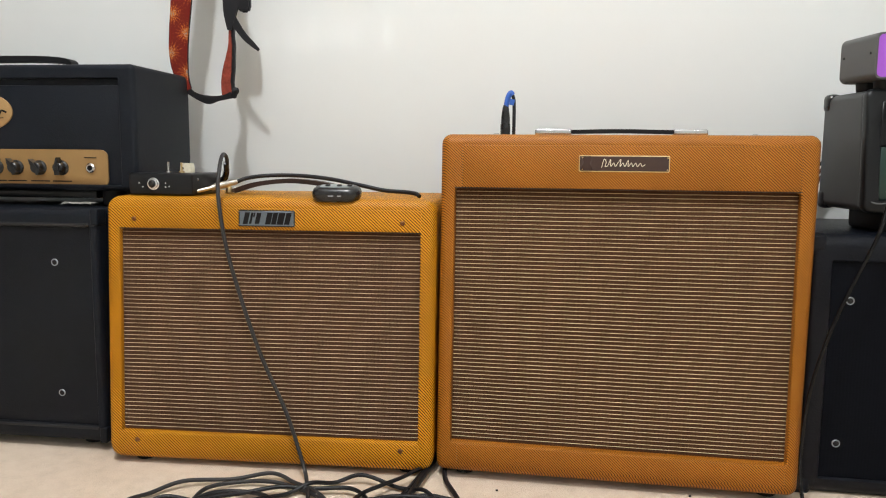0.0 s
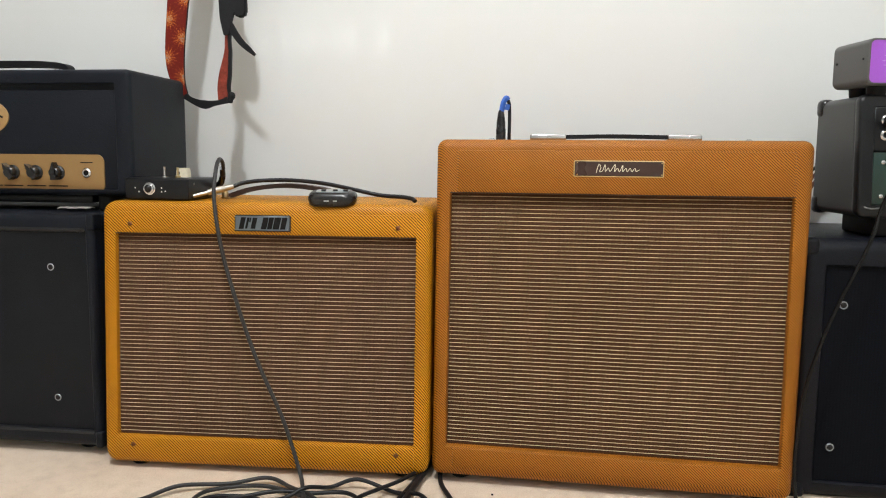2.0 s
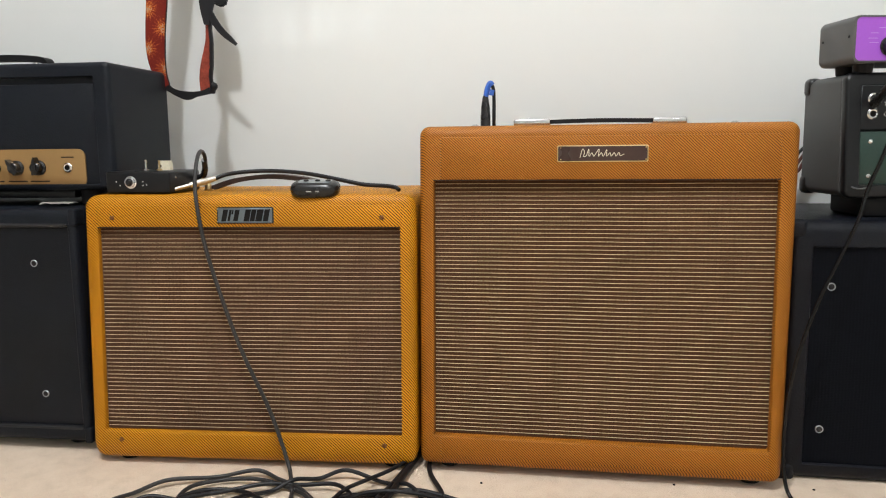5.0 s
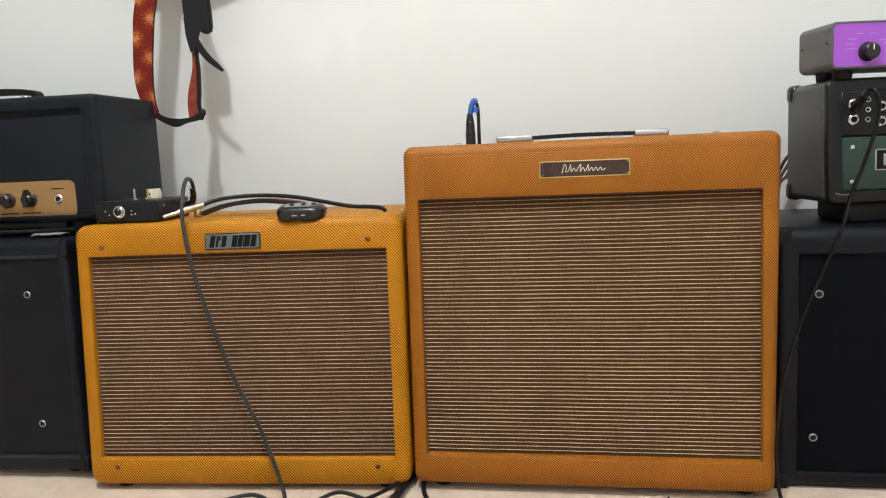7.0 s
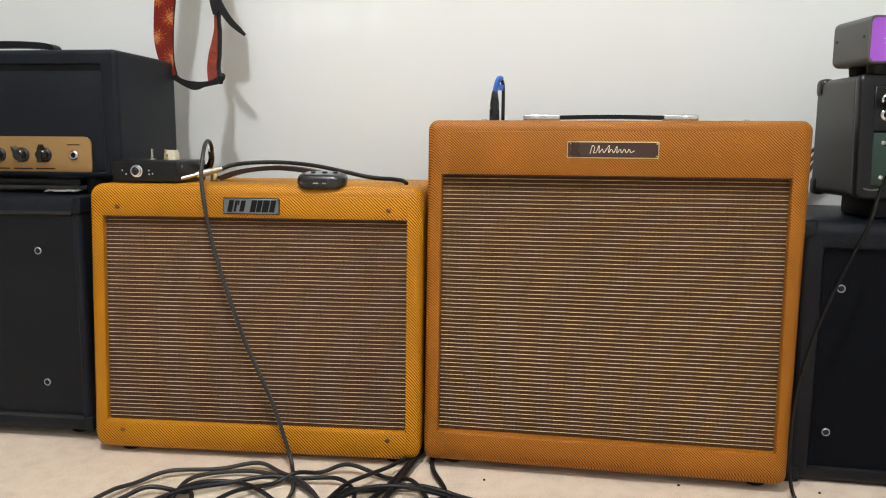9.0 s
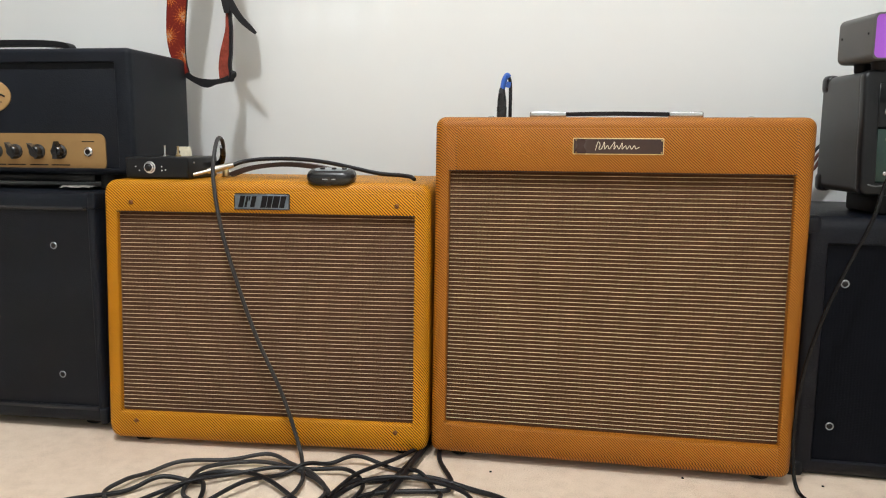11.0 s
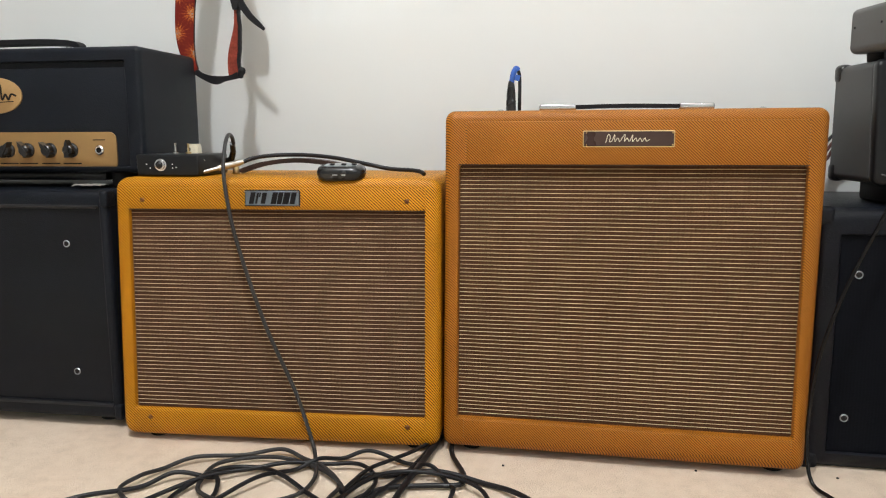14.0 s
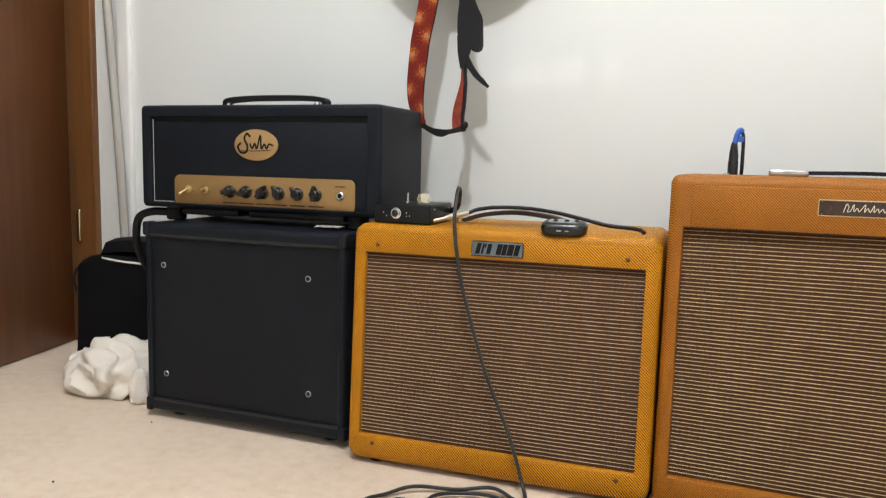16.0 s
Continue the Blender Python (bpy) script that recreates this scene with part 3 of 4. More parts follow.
# strap handle with chrome ends, and the fixings of the top panel
bm = B()
ribbon(bm, [(-0.075, 0.108, 0.5160, 0.022, 90), (0.0, 0.108, 0.5172, 0.024, 90), (0.080, 0.108, 0.5160, 0.022, 90)], 0.0058)
h = part("handle", bm, M_BLEATHER, blud, "black strap handle with chrome ends")
for a, b in ((-0.129, -0.073), (0.078, 0.128)):
    bm = B()
    rbox(bm, a, b, 0.094, 0.122, 0.5095, 0.5205, 0.0030, 3)
    part("handle_end", bm, M_CHROME, h, "chrome handle end cap")
for x in (-0.19, 0.197):
    bm = B()
    turned(bm, [(0.006, 0.5095), (0.006, 0.5115), (0.003, 0.5135)], Matrix.Translation((x, 0.105, 0)), 14)
    part("top_screw", bm, M_CHROME, blud)

# ---------- black cabinets and heads ----------
M_PIPING = plain("satin_black_vinyl", (0.010, 0.011, 0.014), 0.3, relief=0.15)

def cab(name, m, label, W, H, D, opening, screws, material, edge=0.011, cloth=M_BAFFLE, bead=0.0046):
    e = thing(name, m, label, "speaker cabinet", "black speaker cabinets")
    x0, x1, z0, z1 = opening
    part("cabinet", shell(W, H, D, edge + 0.001, edge, opening, 0.009), material, e)
    bm = B()
    rbox(bm, x0 + 0.001, x1 - 0.001, 0.0060, 0.0088, z0 + 0.001, z1 - 0.001)
    part("front_panel" if cloth is M_TOLEX_F else "grille_cloth", bm, cloth, e, "pebbled blue-black front" if cloth is M_TOLEX_F else "black woven grille cloth")
    for za in (z0, z1):
        bm = B()
        tube(bm, [(x0 + 0.002, 0.004, za), (0, 0.004, za), (x1 - 0.002, 0.004, za)], bead, 10, 3)
        part("piping", bm, M_PIPING if bead > 0.004 else material, e, "black piping along the grille")
    for x, z in screws:
        bm = B()
        turned(bm, [(0.0056, 0), (0.0060, 0.0012), (0.0052, 0.0022), (0.0043, 0.0019), (0.0038, 0.0005)], to_front(x, 0.0062, z), 18)
        s = part("screw_cup", bm, M_STEEL, e, "chrome cup washer")
        bm = B()
        turned(bm, [(0.0043, 0), (0.0043, 0.0012), (0.0024, 0.0026)], to_front(x, 0.0058, z), 12)
        part("screw_head", bm, M_BLACK, s)
    for x in (-W / 2, W / 2):
        s = 1 if x > 0 else -1
        for zz in (0.012, H - 0.012):
            bm = B()
            c = 0.012 if edge < 0.012 else 0.026
            rbox(bm, min(x + 0.0015 * s, x - c * s), max(x + 0.0015 * s, x - c * s), -0.0015, 0.026, zz - 0.0135, zz + 0.0135, c * 0.27, 3)
            part("corner", bm, material, e, "rounded black cabinet corner")
    if m.translation.z > 0:
        for x in (-W / 2 + 0.05, W / 2 - 0.05):
            for y in (0.05, D - 0.05):
                foot(e, x, y, -m.translation.z, 0.018, m.translation.z + 0.001)
    return e


cab("left_speaker_cabinet", pose(-0.934, 1.1965, 0.016, 0, 0, -1.6), "black vinyl speaker cabinet with pebbled dark front", 0.458, 0.386, 0.30,
    (-0.213, 0.2165, 0.023, 0.362), ((-0.184, 0.302), (-0.182, 0.079), (0.149, 0.299), (0.150, 0.080)), M_TOLEX_B, cloth=M_TOLEX_F)
cab("right_speaker_cabinet", pose(0.6225, 1.1485, 0.0, 0, 0, -4.1), "black vinyl speaker cabinet with chrome screw cups", 0.49, 0.387, 0.32,
    (-0.211, 0.211, 0.024, 0.350), ((-0.182, 0.291), (-0.187, 0.078), (0.187, 0.293), (0.187, 0.081)), M_TOLEX, 0.018, M_BAFFLE_R, 0.0025)

# amplifier head with the gold panel
S = pose(-0.9425, 1.2585, 0.402, 0, 0, -1.2)
e = thing("amplifier_head", S, "dark tolex amplifier head with gold control panel", "amplifier")
SW, SH, SD, SZ = 0.551, 0.209, 0.205, 0.027
part("cabinet", shell(SW, SH, SD, 0.010, 0.009, (-0.2500, 0.2490, SZ + 0.009, SZ + 0.187), 0.012, 0, SZ), M_TOLEX_B, e)
bm = B()
rbox(bm, -0.2485, 0.2475, 0.0070, 0.0115, SZ + 0.0105, SZ + 0.175, 0.0015, 2)
f = part("front_panel", bm, M_TOLEX_B, e, "blue-black vinyl front panel")
bm = B()
loft(bm, [rrect(0.416 - k, 0.0635 - k, 0.013, y, 0.0140, SZ + 0.0370) for k, y in ((0, 0.0072), (0, 0.0050), (0.001, 0.0046))])
g = part("control_panel", bm, M_GOLD, e, "gold control panel with rounded upper corners")
bm = B()
tube(bm, [(-0.2465, 0.0055, SZ + 0.180), (-0.2465, 0.0055, SZ + 0.10), (-0.2465, 0.0055, SZ + 0.013)], 0.0009, 6, 4)
tube(bm, [(-0.2465, 0.0055, SZ + 0.0125), (-0.23, 0.0055, SZ + 0.0125), (-0.196, 0.0055, SZ + 0.0125)], 0.0009, 6, 4)
part("piping", bm, M_POLE, e, "thin cream piping")
bm = B()
rbox(bm, -0.2485, 0.2475, 0.0015, 0.0120, SZ + 0.0045, SZ + 0.0085, 0.001, 2)
part("lower_lip", bm, M_STEEL, e, "thin grey metal lip under the panel")
# oval emblem
bm = B()
loft(bm, [[Vector((0.004 + rx * math.cos(a), y, SZ + 0.131 + rz * math.sin(a))) for a in [2 * math.pi * i / 40 for i in range(40)]] for rx, rz, y in ((0.050, 0.0305, 0.0075), (0.050, 0.0305, 0.0048), (0.0488, 0.0295, 0.0042))])
lg = part("emblem", bm, M_LOGO, e, "oval gold emblem with dark pen strokes")
bm = B()
cx, cz = 0.004, SZ + 0.131
stroke(bm, [(cx - 0.012, cz + 0.016), (cx - 0.020, cz + 0.022), (cx - 0.026, cz + 0.012), (cx - 0.019, cz - 0.002), (cx - 0.022, cz - 0.014), (cx - 0.034, cz - 0.015), (cx - 0.041, cz - 0.004), (cx - 0.034, cz + 0.004)], 0.0019, 0.0034, 0.0046)
stroke(bm, [(cx - 0.013, cz + 0.003), (cx - 0.008, cz - 0.007), (cx - 0.002, cz + 0.003), (cx + 0.003, cz - 0.007), (cx + 0.011, cz + 0.019), (cx + 0.013, cz - 0.007), (cx + 0.020, cz + 0.002), (cx + 0.025, cz - 0.007), (cx + 0.031, cz + 0.002), (cx + 0.040, cz - 0.001)], 0.0015, 0.0034, 0.0046)
stroke(bm, [(cx - 0.034, cz - 0.012), (cx, cz - 0.0115), (cx + 0.034, cz - 0.010)], 0.0007, 0.0034, 0.0046)
part("pen_stroke", bm, M_INK, lg)
ZK = SZ + 0.038
for x, turn in ((-0.057, 80), (-0.019, 70), (0.020, 35), (0.057, -30), (0.099, -35), (0.139, 0)):
    m = to_front(x, 0.0046, ZK) @ Matrix.Rotation(radians(-turn), 4, "Z")
    bm = B()
    turned(bm, [(0.0125, 0), (0.0125, 0.002), (0.0095, 0.004), (0.0090, 0.013), (0.0075, 0.0145)], m, 20)
    k = part("knob", bm, M_PLASTIC, g, "black pointer knob")
    bm = B()
    loft(bm, [[m @ Vector(p) for p in ((-0.0045, -0.012, z), (0.0045, -0.012, z), (0.0030, 0.010, z), (0.0, 0.0175, z), (-0.0030, 0.010, z))] for z in (0.003, 0.016)])
    part("pointer", bm, M_PLASTIC, k)
    bm = B()
    rbox(bm, x - 0.017, x + 0.017, 0.0040, 0.00465, ZK - 0.0235, ZK - 0.0215)
    part("legend", bm, M_INK, g, "small dark line of lettering")
for x in (-0.158, -0.117):
    bm = B()
    turned(bm, [(0.0078, 0), (0.0078, 0.002), (0.0050, 0.003), (0.0050, 0.007), (0.0035, 0.0075)], to_front(x, 0.0046, ZK + 0.002), 16)
    t = part("switch" if x < -0.15 else "pilot_light", bm, M_BRASS, g, "brass toggle switch" if x < -0.15 else "brass-rimmed pilot light")
    bm = B()
    if x < -0.15:
        tube(bm, [(x, -0.002, ZK + 0.002), (x - 0.004, -0.009, ZK - 0.003), (x - 0.008, -0.016, ZK - 0.008)], (0.0018, 0.0030), 10, 3)
        part("lever", bm, M_BRASS, t)
    else:
        turned(bm, [(0.0048, 0.006), (0.0048, 0.009), (0.003, 0.0125)], to_front(x, 0.0046, ZK + 0.002), 16)
        part("lens", bm, M_BRASS, t)
bm = B()
turned(bm, [(0.0082, 0), (0.0082, 0.002), (0.0062, 0.0035), (0.0045, 0.0032), (0.0042, 0.0005)], to_front(0.191, 0.0046, ZK), 18)
j = part("input_jack", bm, M_CHROME, g, "chrome input socket")
bm = B()
turned(bm, [(0.0041, 0), (0.0041, 0.0014)], to_front(0.191, 0.0046, ZK), 14)
part("jack_hole", bm, M_INK, j)
bm = B()
rbox(bm, 0.180, 0.202, 0.0040, 0.00465, ZK + 0.0165, ZK + 0.0180)
part("legend", bm, M_INK, g)
bm = B()
ribbon(bm, [(-0.131, 0.10, SZ + SH + 0.004, 0.020, 90), (-0.126, 0.10, SZ + SH + 0.0150, 0.024, 90), (-0.08, 0.10, SZ + SH + 0.0195, 0.026, 90), (-0.01, 0.10, SZ + SH + 0.0205, 0.027, 90), (0.06, 0.10, SZ + SH + 0.0195, 0.026, 90), (0.102, 0.10, SZ + SH + 0.0150, 0.024, 90), (0.107, 0.10, SZ + SH + 0.004, 0.020, 90)], 0.010)
h = part("handle", bm, M_BLEATHER, e, "black moulded strap handle")
for x in (-0.118, 0.094):
    bm = B()
    turned(bm, [(0.006, SZ + SH - 0.001), (0.006, SZ + SH + 0.008), (0.0045, SZ + SH + 0.010)], Matrix.Translation((x, 0.086, 0)), 14)
    part("handle_bolt", bm, M_CHROME, h)
for x in (-0.215, 0.215):
    for y in (0.035, 0.165):
        bm = B()
        turned(bm, [(0.017, 0.0), (0.020, 0.003), (0.020, SZ + 0.001)], Matrix.Translation((x, y, 0)), 18)
        part("rubber_foot", bm, M_RUBBER, e)
# black blocks added so the gap under the head reads dark
for a, b in ((-0.192, -0.050), (-0.026, 0.190)):
    bm = B()
    rbox(bm, a, b, 0.02, 0.17, SZ - 0.014, SZ + 0.001, 0.004, 2)
    part("gap_block", bm, M_BLACK, e, "black block added to fill the gap under the head")
# a grey slip on the cabinet under the head
for x, y, r, w in ((-0.775, 1.262, 4, 0.05),):
    bm = B()
    bmesh.ops.create_grid(bm, x_segments=8, y_segments=5, size=0.5)
    for v in bm.verts:
        v.co = Vector((v.co.x * w, v.co.y * 0.03, 0.004 + 0.003 * noise.noise((v.co.x * 5, v.co.y * 4, r))))
    for v in bmesh.ops.extrude_face_region(bm, geom=bm.faces[:])["geom"]:
        if isinstance(v, bmesh.types.BMVert):
            v.co.z += 0.0012
    ob = tagged(part("paper_slip", bm, M_POLE), "grey paper slip lying on the black cabinet", "paper")
    ob.matrix_world = pose(x, y, 0.4035, 0, 0, r)

# small head with the green front, on the other cabinet
T = pose(0.460, 1.186, 0.387, 0, 0, 4)
e = thing("small_amplifier_head", T, "grey-black small amplifier head with green front", "amplifier")
TW, TH, TD, TZ = 0.30, 0.175, 0.147, 0.030
hole = (-TW / 2 + 0.018, TW / 2 - 0.018, TZ + 0.016, TZ + TH - 0.016)
for name, mt, dep, y0, grow, lab in (("cabinet", M_TOLEX_G, TD - 0.018, 0.018, 0.0, "dark grey metal case"), ("front_frame", M_BLACK, 0.0185, 0.0, 0.0012, "black bevelled front frame")):
    sh = shell(TW + 2 * grow, TH + 2 * grow, dep, 0.012, 0.005, hole, 0.012, 0, TZ - grow)
    for v in sh.verts:
        v.co.x += TW / 2
        v.co.y += y0
        v.co.y += 0.014 * max(0, (v.co.z - TZ - 0.090) / 0.085) * (1 - v.co.y / TD)
    part(name, sh, mt, e, lab)
bm = B()
rbox(bm, 0.0195, TW - 0.0195, 0.0105, 0.0135, TZ + 0.095, TZ + 0.158, 0.001, 1)
tp = part("socket_panel", bm, M_BLACK, e, "black panel with chrome sockets")
bm = B()
rbox(bm, 0.0195, TW - 0.0195, 0.0060, 0.0115, TZ + 0.0175, TZ + 0.093, 0.002, 2)
gp = part("green_panel", bm, M_GREEN, e, "dark green front panel")
for x in (0.034, 0.266):
    for z in (TZ + 0.030, TZ + 0.079):
        screw("screw", gp, x, 0.006, z, 0.0034, M_CHROME)
bm = B()
loft(bm, [rrect(0.17, 0.030, 0.003, 0.0062, 0.150, TZ + 0.060), rrect(0.17, 0.030, 0.003, 0.0045, 0.150, TZ + 0.060), rrect(0.167, 0.027, 0.003, 0.0042, 0.150, TZ + 0.060)])
lp = part("emblem", bm, M_STEEL, e, "silver-rimmed dark name plate")
bm = B()
rbox(bm, 0.067, 0.233, 0.0036, 0.0046, TZ + 0.0465, TZ + 0.0735, 0.0003, 1)
part("badge_face", bm, M_INK, lp)
bm = B()
for i in range(8):
    rbox(bm, 0.076 + i * 0.019, 0.088 + i * 0.019, 0.0028, 0.0037, TZ + 0.052, TZ + 0.068, 0.0004, 1)
part("pen_stroke", bm, M_STEEL, lp)
for x, z, r in ((0.036, 0.139, 0.0080), (0.036, 0.118, 0.0080), (0.055, 0.145, 0.0046), (0.055, 0.131, 0.0046), (0.055, 0.117, 0.0046), (0.075, 0.135, 0.0075), (0.075, 0.114, 0.0075), (0.10, 0.125, 0.0085), (0.13, 0.125, 0.0085)):
    bm = B()
    turned(bm, [(r, 0), (r, 0.0025), (r * 0.75, 0.004), (r * 0.55, 0.0035), (r * 0.5, 0.0008)], to_front(x, 0.0108, TZ + z), 16)
    s = part("socket", bm, M_CHROME, tp, "chrome socket ring")
    bm = B()
    turned(bm, [(r * 0.5, 0), (r * 0.5, 0.0016)], to_front(x, 0.0108, TZ + z), 12)
    part("socket_hole", bm, M_INK, s)
for z in (TZ + 0.012, TZ + TH - 0.012):
    for x in (0.0, TW):
        bm = B()
        rbox(bm, x - 0.0025 if x == 0 else x - 0.020, x + 0.020 if x == 0 else x + 0.0025, TD - 0.022, TD + 0.0025, z - 0.0145, z + 0.0145, 0.008, 3)
        part("corner", bm, M_PLASTIC, e, "black plastic corner guard")
bm = B()
rbox(bm, 0.034, TW - 0.035, 0.012, TD - 0.03, 0.0, TZ + 0.002, 0.006, 2)
part("base", bm, M_RUBBER, e, "black base under the head")

# purple box on top
U = pose(0.4585, 1.1845, 0.387 + TZ + TH, 0, 0, 9)
e = thing("purple_effect_box", U, "grey metal box with a purple front and black knob", "effect unit")
bm = shell(0.20, 0.065, 0.088, 0.010, 0.003, (-0.0982, 0.0982, 0.0148, 0.0762), 0.003, 0, 0.013)
for v in bm.verts:
    v.co.x += 0.10
part("case", bm, M_CASE, e, "grey folded metal case")
bm = B()
loft(bm, [rrect(0.1955, 0.0605, 0.0075, y, 0.10, 0.0455) for y in (0.0028, 0.0008)])
p = part("front_panel", bm, M_PURPLE, e, "bright purple front panel")
for x in (0.052, 0.106, 0.160):
    bm = B()
    turned(bm, [(0.0135, 0), (0.0135, 0.002), (0.0118, 0.004), (0.0108, 0.0135), (0.009, 0.015)], to_front(x, 0.0008, 0.0355), 20)
    k = part("knob", bm, M_PLASTIC, e, "black knob with white pointer")
    bm = B()
    rbox(bm, x - 0.0006, x + 0.0006, -0.0150, -0.0138, 0.037, 0.044)
    part("pointer", bm, M_WHITE, k)
    bm = B()
    for a, b, zz in ((-0.016, -0.006, 0.060), (0.004, 0.013, 0.060), (-0.028, -0.016, 0.053), (-0.031, -0.017, 0.046), (-0.029, -0.016, 0.040), (0.017, 0.026, 0.051)):
        rbox(bm, x + a, x + b, 0.0005, 0.0010, zz, zz + 0.0009)
    part("legend", bm, M_FAINT, p, "faint white lettering bars")
for x in (0.030, 0.17):
    for y in (0.024, 0.066):
        bm = B()
        turned(bm, [(0.012, 0.0), (0.013, 0.002), (0.014, 0.0135)], Matrix.Translation((x, y, 0)), 16)
        part("rubber_foot", bm, M_RUBBER, e)
for y in (0.012, 0.077):
    bm = B()
    turned(bm, [(0.002, 0), (0.002, 0.001), (0.001, 0.0016)], Matrix.Translation((0.0002, y, 0.050)) @ Matrix.Rotation(radians(-90), 4, "Y"), 10)
    part("screw", bm, M_BLACK, e)

# ---------- on top of the small combo ----------
TOP = 0.426
X = pose(-0.6505, 1.193, TOP, 0, 0, -1.5)
e = thing("switch_box", X, "small black metal switch box with chrome button", "switch box")
bm = B()
rbox(bm, 0, 0.106, 0, 0.108, 0.001, 0.0355, 0.0034, 3)
part("case", bm, M_BLACK, e, "scuffed black metal case")
bm = B()
turned(bm, [(0.0098, 0), (0.0098, 0.003), (0.0080, 0.0035), (0.0080, 0.007), (0.0062, 0.0075), (0.0055, 0.006)], to_front(0.043, 0.0005, 0.019), 20)
k = part("button", bm, M_CHROME, e, "chrome-ringed push button")
bm = B()
turned(bm, [(0.0055, 0.004), (0.0055, 0.0085), (0.0035, 0.0105)], to_front(0.043, 0.0005, 0.019), 16)
part("button_cap", bm, M_PLASTIC, k)
for x, z in ((0.018, 0.020), (0.024, 0.014), (0.062, 0.020), (0.068, 0.015), (0.062, 0.014)):
    bm = B()
    turned(bm, [(0.0011, 0), (0.0011, 0.0006)], to_front(x, 0.0002, z), 8)
    part("marking", bm, M_WHITE, e)
bm = B()
turned(bm, [(0.0045, 0.035), (0.0045, 0.038), (0.0018, 0.039), (0.0016, 0.048), (0.0021, 0.053)], Matrix.Translation((0.046, 0.042, 0)), 12)
part("toggle", bm, M_CHROME, e, "chrome toggle switch")
bm = B()
turned(bm, [(0.0045, 0.035), (0.0045, 0.038), (0.0016, 0.039), (0.0015, 0.047), (0.0020, 0.052)], Matrix.Translation((0.066, 0.048, 0)), 12)
part("toggle", bm, M_BRASS, e, "brass toggle switch")
bm = B()
loft(bm, [[Vector((0.0660 + sx * w, y, z)) for sx, y in ((-1, 0.062), (1, 0.062), (1, 0.075), (-1, 0.075))] for w, z in ((0.0098, 0.035), (0.0098, 0.044), (0.0080, 0.0510))])
c = part("cap", bm, M_IVORY, e, "small ivory plastic cap")
bm = B()
turned(bm, [(0.0026, 0), (0.0026, 0.0012)], to_front(0.0600, 0.0625, 0.0425), 12)
part("hole", bm, M_INK, c)
bm = B()
for y in (0.02, 0.09):
    turned(bm, [(0.0022, 0), (0.0022, 0.0008), (0.001, 0.0013)], Matrix.Translation((0.106, y, 0.026)) @ Matrix.Rotation(radians(90), 4, "Y"), 10)
part("screw", bm, M_CHROME, e)

e = thing("headphone_amp", pose(-0.3115, 1.1690, TOP - 0.0058, 8, 0, 3), "small glossy black pocket device with rounded ends", "device")
bm = B()
loft(bm, [[Vector((x, y, z)) for x, y, z in ((p.x, p.z, h) for p in rrect(0.074 - 2 * i, 0.046 - 2 * i, 0.017, 0, 0, 0.022))] for i, h in ((0.005, 0.0), (0.0015, 0.003), (0, 0.008), (0, 0.014), (0.002, 0.019), (0.006, 0.0218))])
part("case", bm, M_PLASTIC, e, "glossy black rounded case")
bm = B()
loft(bm, [[Vector((p.x, p.z, h)) for p in rrect(0.050, 0.026, 0.008, 0, 0, 0.022)] for h in (0.0213, 0.0224)])
part("top_plate", bm, M_STEEL, e, "grey top plate")
bm = B()
for x in (-0.014, 0.004, 0.02):
    turned(bm, [(0.004, 0.0220), (0.004, 0.0240), (0.003, 0.0246)], Matrix.Translation((x, 0.022, 0)), 12)
part("button", bm, M_PLASTIC, e)
bm = B()
rbox(bm, -0.010, -0.002, -0.0012, 0.001, 0.010, 0.0116)
rbox(bm, 0.004, 0.010, -0.0012, 0.001, 0.010, 0.0116)
part("marking", bm, M_STEEL, e)

e = thing("jack_cable", pose(0, 0, 0), "black cable with a metal jack plug, draped along the handle", "cable")
bm = B()
tube(bm, [(-0.494, 1.243, 0.447), (-0.478, 1.252, 0.4535), (-0.450, 1.272, 0.4575), (-0.400, 1.276, 0.4580), (-0.345, 1.268, 0.4535), (-0.290, 1.256, 0.444), (-0.250, 1.250, 0.4365), (-0.215, 1.244, 0.4345), (-0.197, 1.236, 0.4325), (-0.190, 1.230, 0.4285)], 0.0034, 10)
part("lead", bm, M_CABLE, e)
way = (Vector((-0.4925, 1.2445, 0.4480)) - Vector((-0.550, 1.206, 0.4315)))
m = Matrix.Translation((-0.550, 1.206, 0.4315)) @ way.to_track_quat("Z", "Y").to_matrix().to_4x4()
L = way.length
bm = B()
turned(bm, [(0.0010, 0), (0.0028, 0.002), (0.0030, 0.004), (0.0022, 0.005), (0.0031, 0.006), (0.0031, 0.029), (0.0046, 0.0295), (0.0046, 0.034), (0.0056, 0.035), (0.0055, 0.050), (0.0042, L)], m, 18)
part("plug", bm, M_NICKEL, e, "worn metal jack plug")

# ---------- the upright plug behind the large combo ----------
e = thing("upright_plug", pose(-0.060, 1.372, 0.525), "black cable plug with blue tape standing on the combo", "plug")
bm = B()
turned(bm, [(0.0085, 0), (0.0085, 0.022), (0.0078, 0.024), (0.0076, 0.034), (0.0055, 0.050), (0.0040, 0.055)], Matrix(), 18)
part("body", bm, M_PLASTIC, e)
bm = B()
tube(bm, [(0.0, 0, 0.050), (0.003, 0, 0.066), (0.008, 0.001, 0.0745), (0.013, 0.002, 0.068), (0.0145, 0.003, 0.05), (0.0145, 0.004, 0.0), (0.0145, 0.06, -0.03), (0.0145, 0.09, -0.12)], 0.0030, 10)
part("lead", bm, M_CABLE, e)
bm = B()
